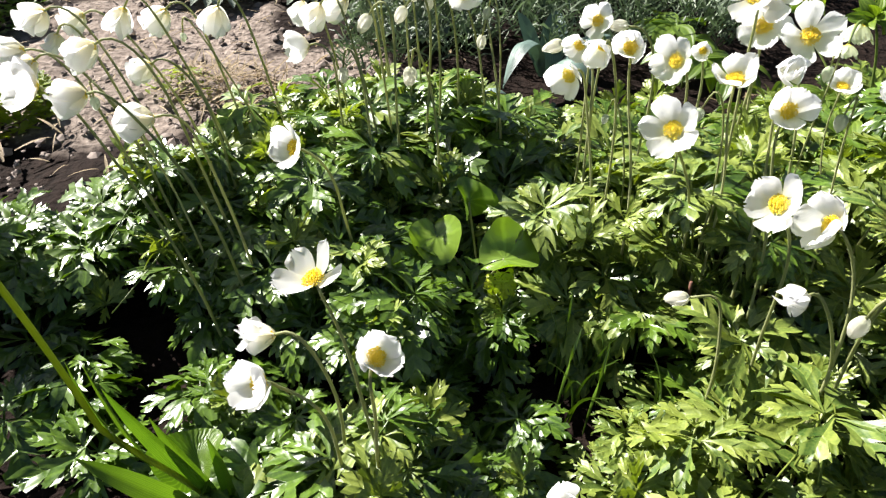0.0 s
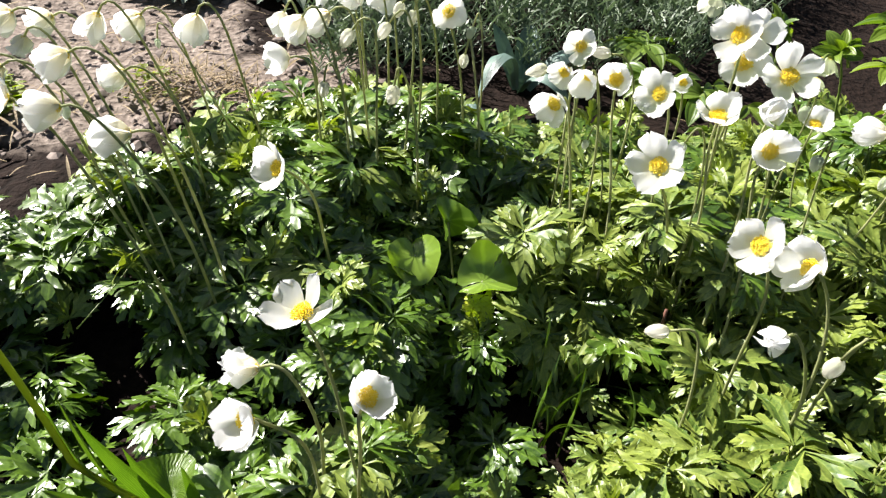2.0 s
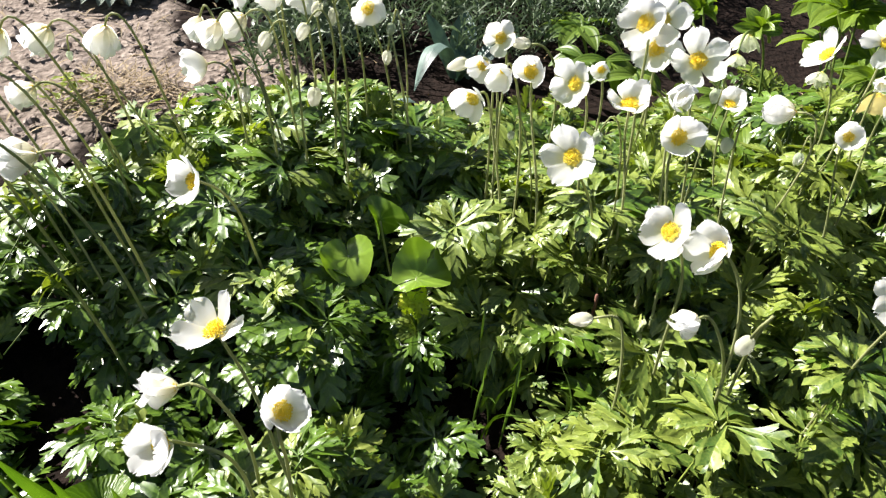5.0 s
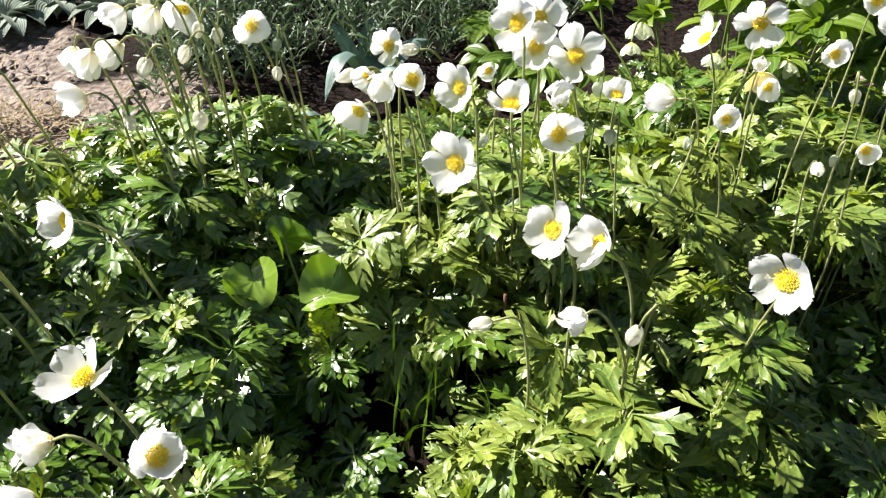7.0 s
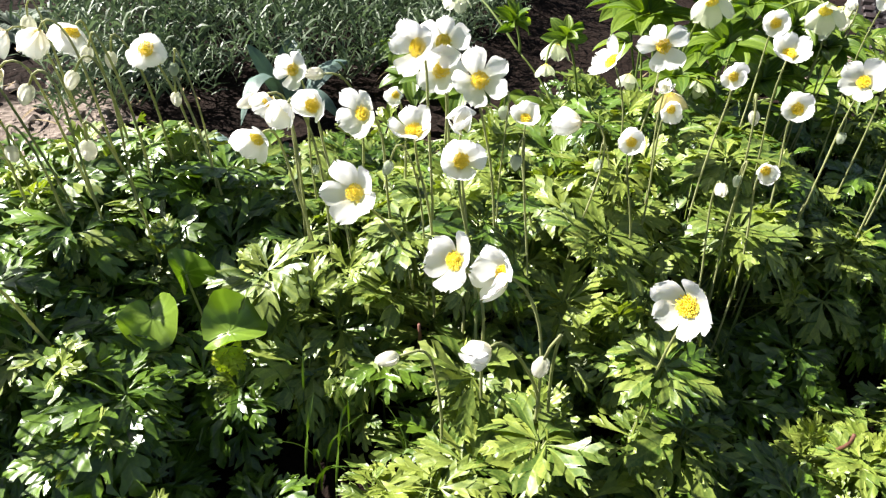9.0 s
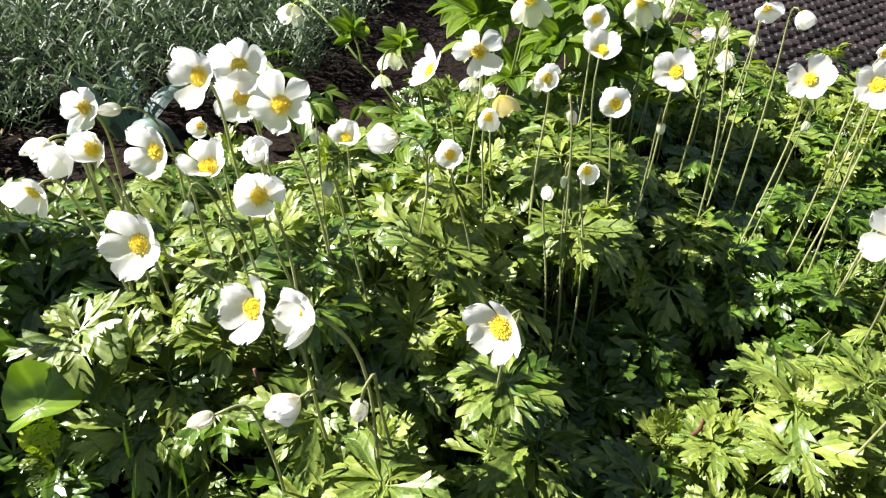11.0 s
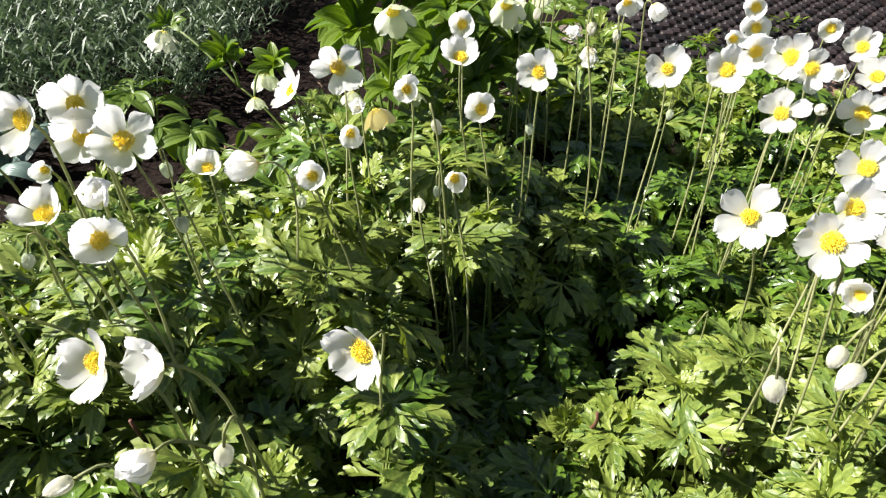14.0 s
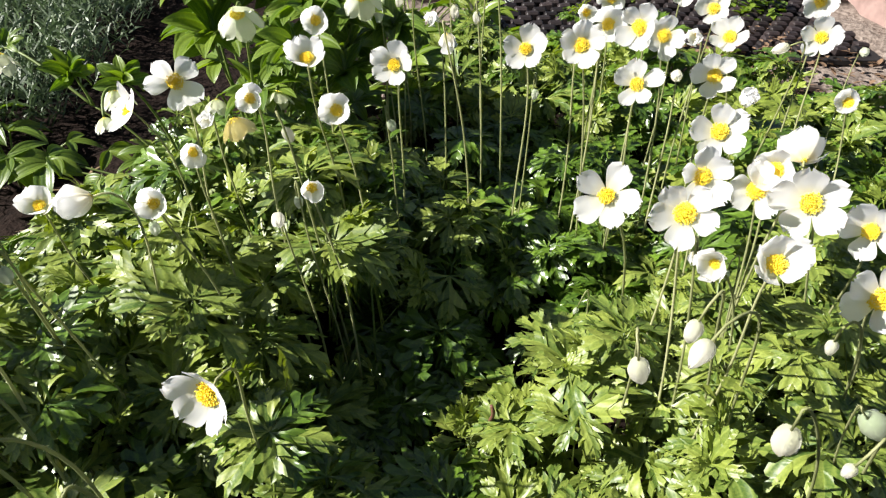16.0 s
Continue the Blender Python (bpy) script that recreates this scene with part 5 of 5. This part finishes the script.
for k, (x, y) in enumerate(((-0.50, 1.76), (-0.41, 1.84), (-0.27, 1.79), (-0.62, 1.80), (-0.08, 1.63), (0.03, 1.60))):
    woolly_plant(x, y, k + 1)


# ---- mat and board at the side of the bed ----
def board():
    bm = bmesh.new()
    bmesh.ops.create_cube(bm, size=1.0, matrix=Matrix.Diagonal((0.20, 1.9, 0.16, 1)))
    bmesh.ops.bevel(bm, geom=list(bm.edges), offset=0.012, segments=2, affect="EDGES")
    me = bpy.data.meshes.new("edging_board")
    bm.to_mesh(me)
    me.materials.append(BOARD)
    ob = new("edging_board", me)
    ob.matrix_basis = pose(2.940, 0.702, 0.0, 0, 0, -40)
    tagged(ob, "weathered pinkish wooden edging board beside the mat", "board")


board()


def mat():
    rug = thing("rubber_mat", "dark brown rubber mat of small staggered bars", "mat", 1.64, 1.20, -0.02)
    bm = bmesh.new()
    bmesh.ops.create_cube(bm, size=1.0, matrix=Matrix.Diagonal((0.040, 0.027, 0.024, 1)))
    bmesh.ops.bevel(bm, geom=list(bm.edges), offset=0.005, segments=1, affect="EDGES")
    me = bpy.data.meshes.new("bar")
    bm.to_mesh(me)
    me.materials.append(RUBBER)
    base = bmesh.new()
    bmesh.ops.create_cube(base, size=1.0, matrix=Matrix.Translation((0.525, 0.80, 0.010)) @ Matrix.Diagonal((1.06, 1.64, 0.012, 1)))
    bme = bpy.data.meshes.new("backing")
    base.to_mesh(bme)
    bme.materials.append(BACKING)
    turn = Matrix.Rotation(radians(-40), 4, "Z")
    part("backing", bme, rug, turn)
    rest = []
    rng = random.Random(2)
    coords = [tuple(v.co) for v in me.vertices]
    polys = [tuple(p.vertices) for p in me.polygons]
    for j in range(43):
        for i in range(19):
            p = Vector((0.025 + i * 0.054 + (0.027 if j % 2 else 0), 0.02 + j * 0.0365, 0.024 + rng.uniform(-0.002, 0.002)))
            m = turn @ Matrix.Translation(p) @ Matrix.Rotation(rng.uniform(-0.14, 0.14), 4, "X") @ Matrix.Rotation(rng.uniform(-0.14, 0.14), 4, "Y")
            if j < 13:
                part("bar", me, rug, m)
            else:
                rest.append(([m @ Vector(co) for co in coords], polys, [(0, 0)] * len(coords)))
    v, f, u = joined(*rest)
    tagged(part("far_bar", mesh_of("far_bar", v, f, RUBBER, u, False), rug), kind="stuff")


mat()
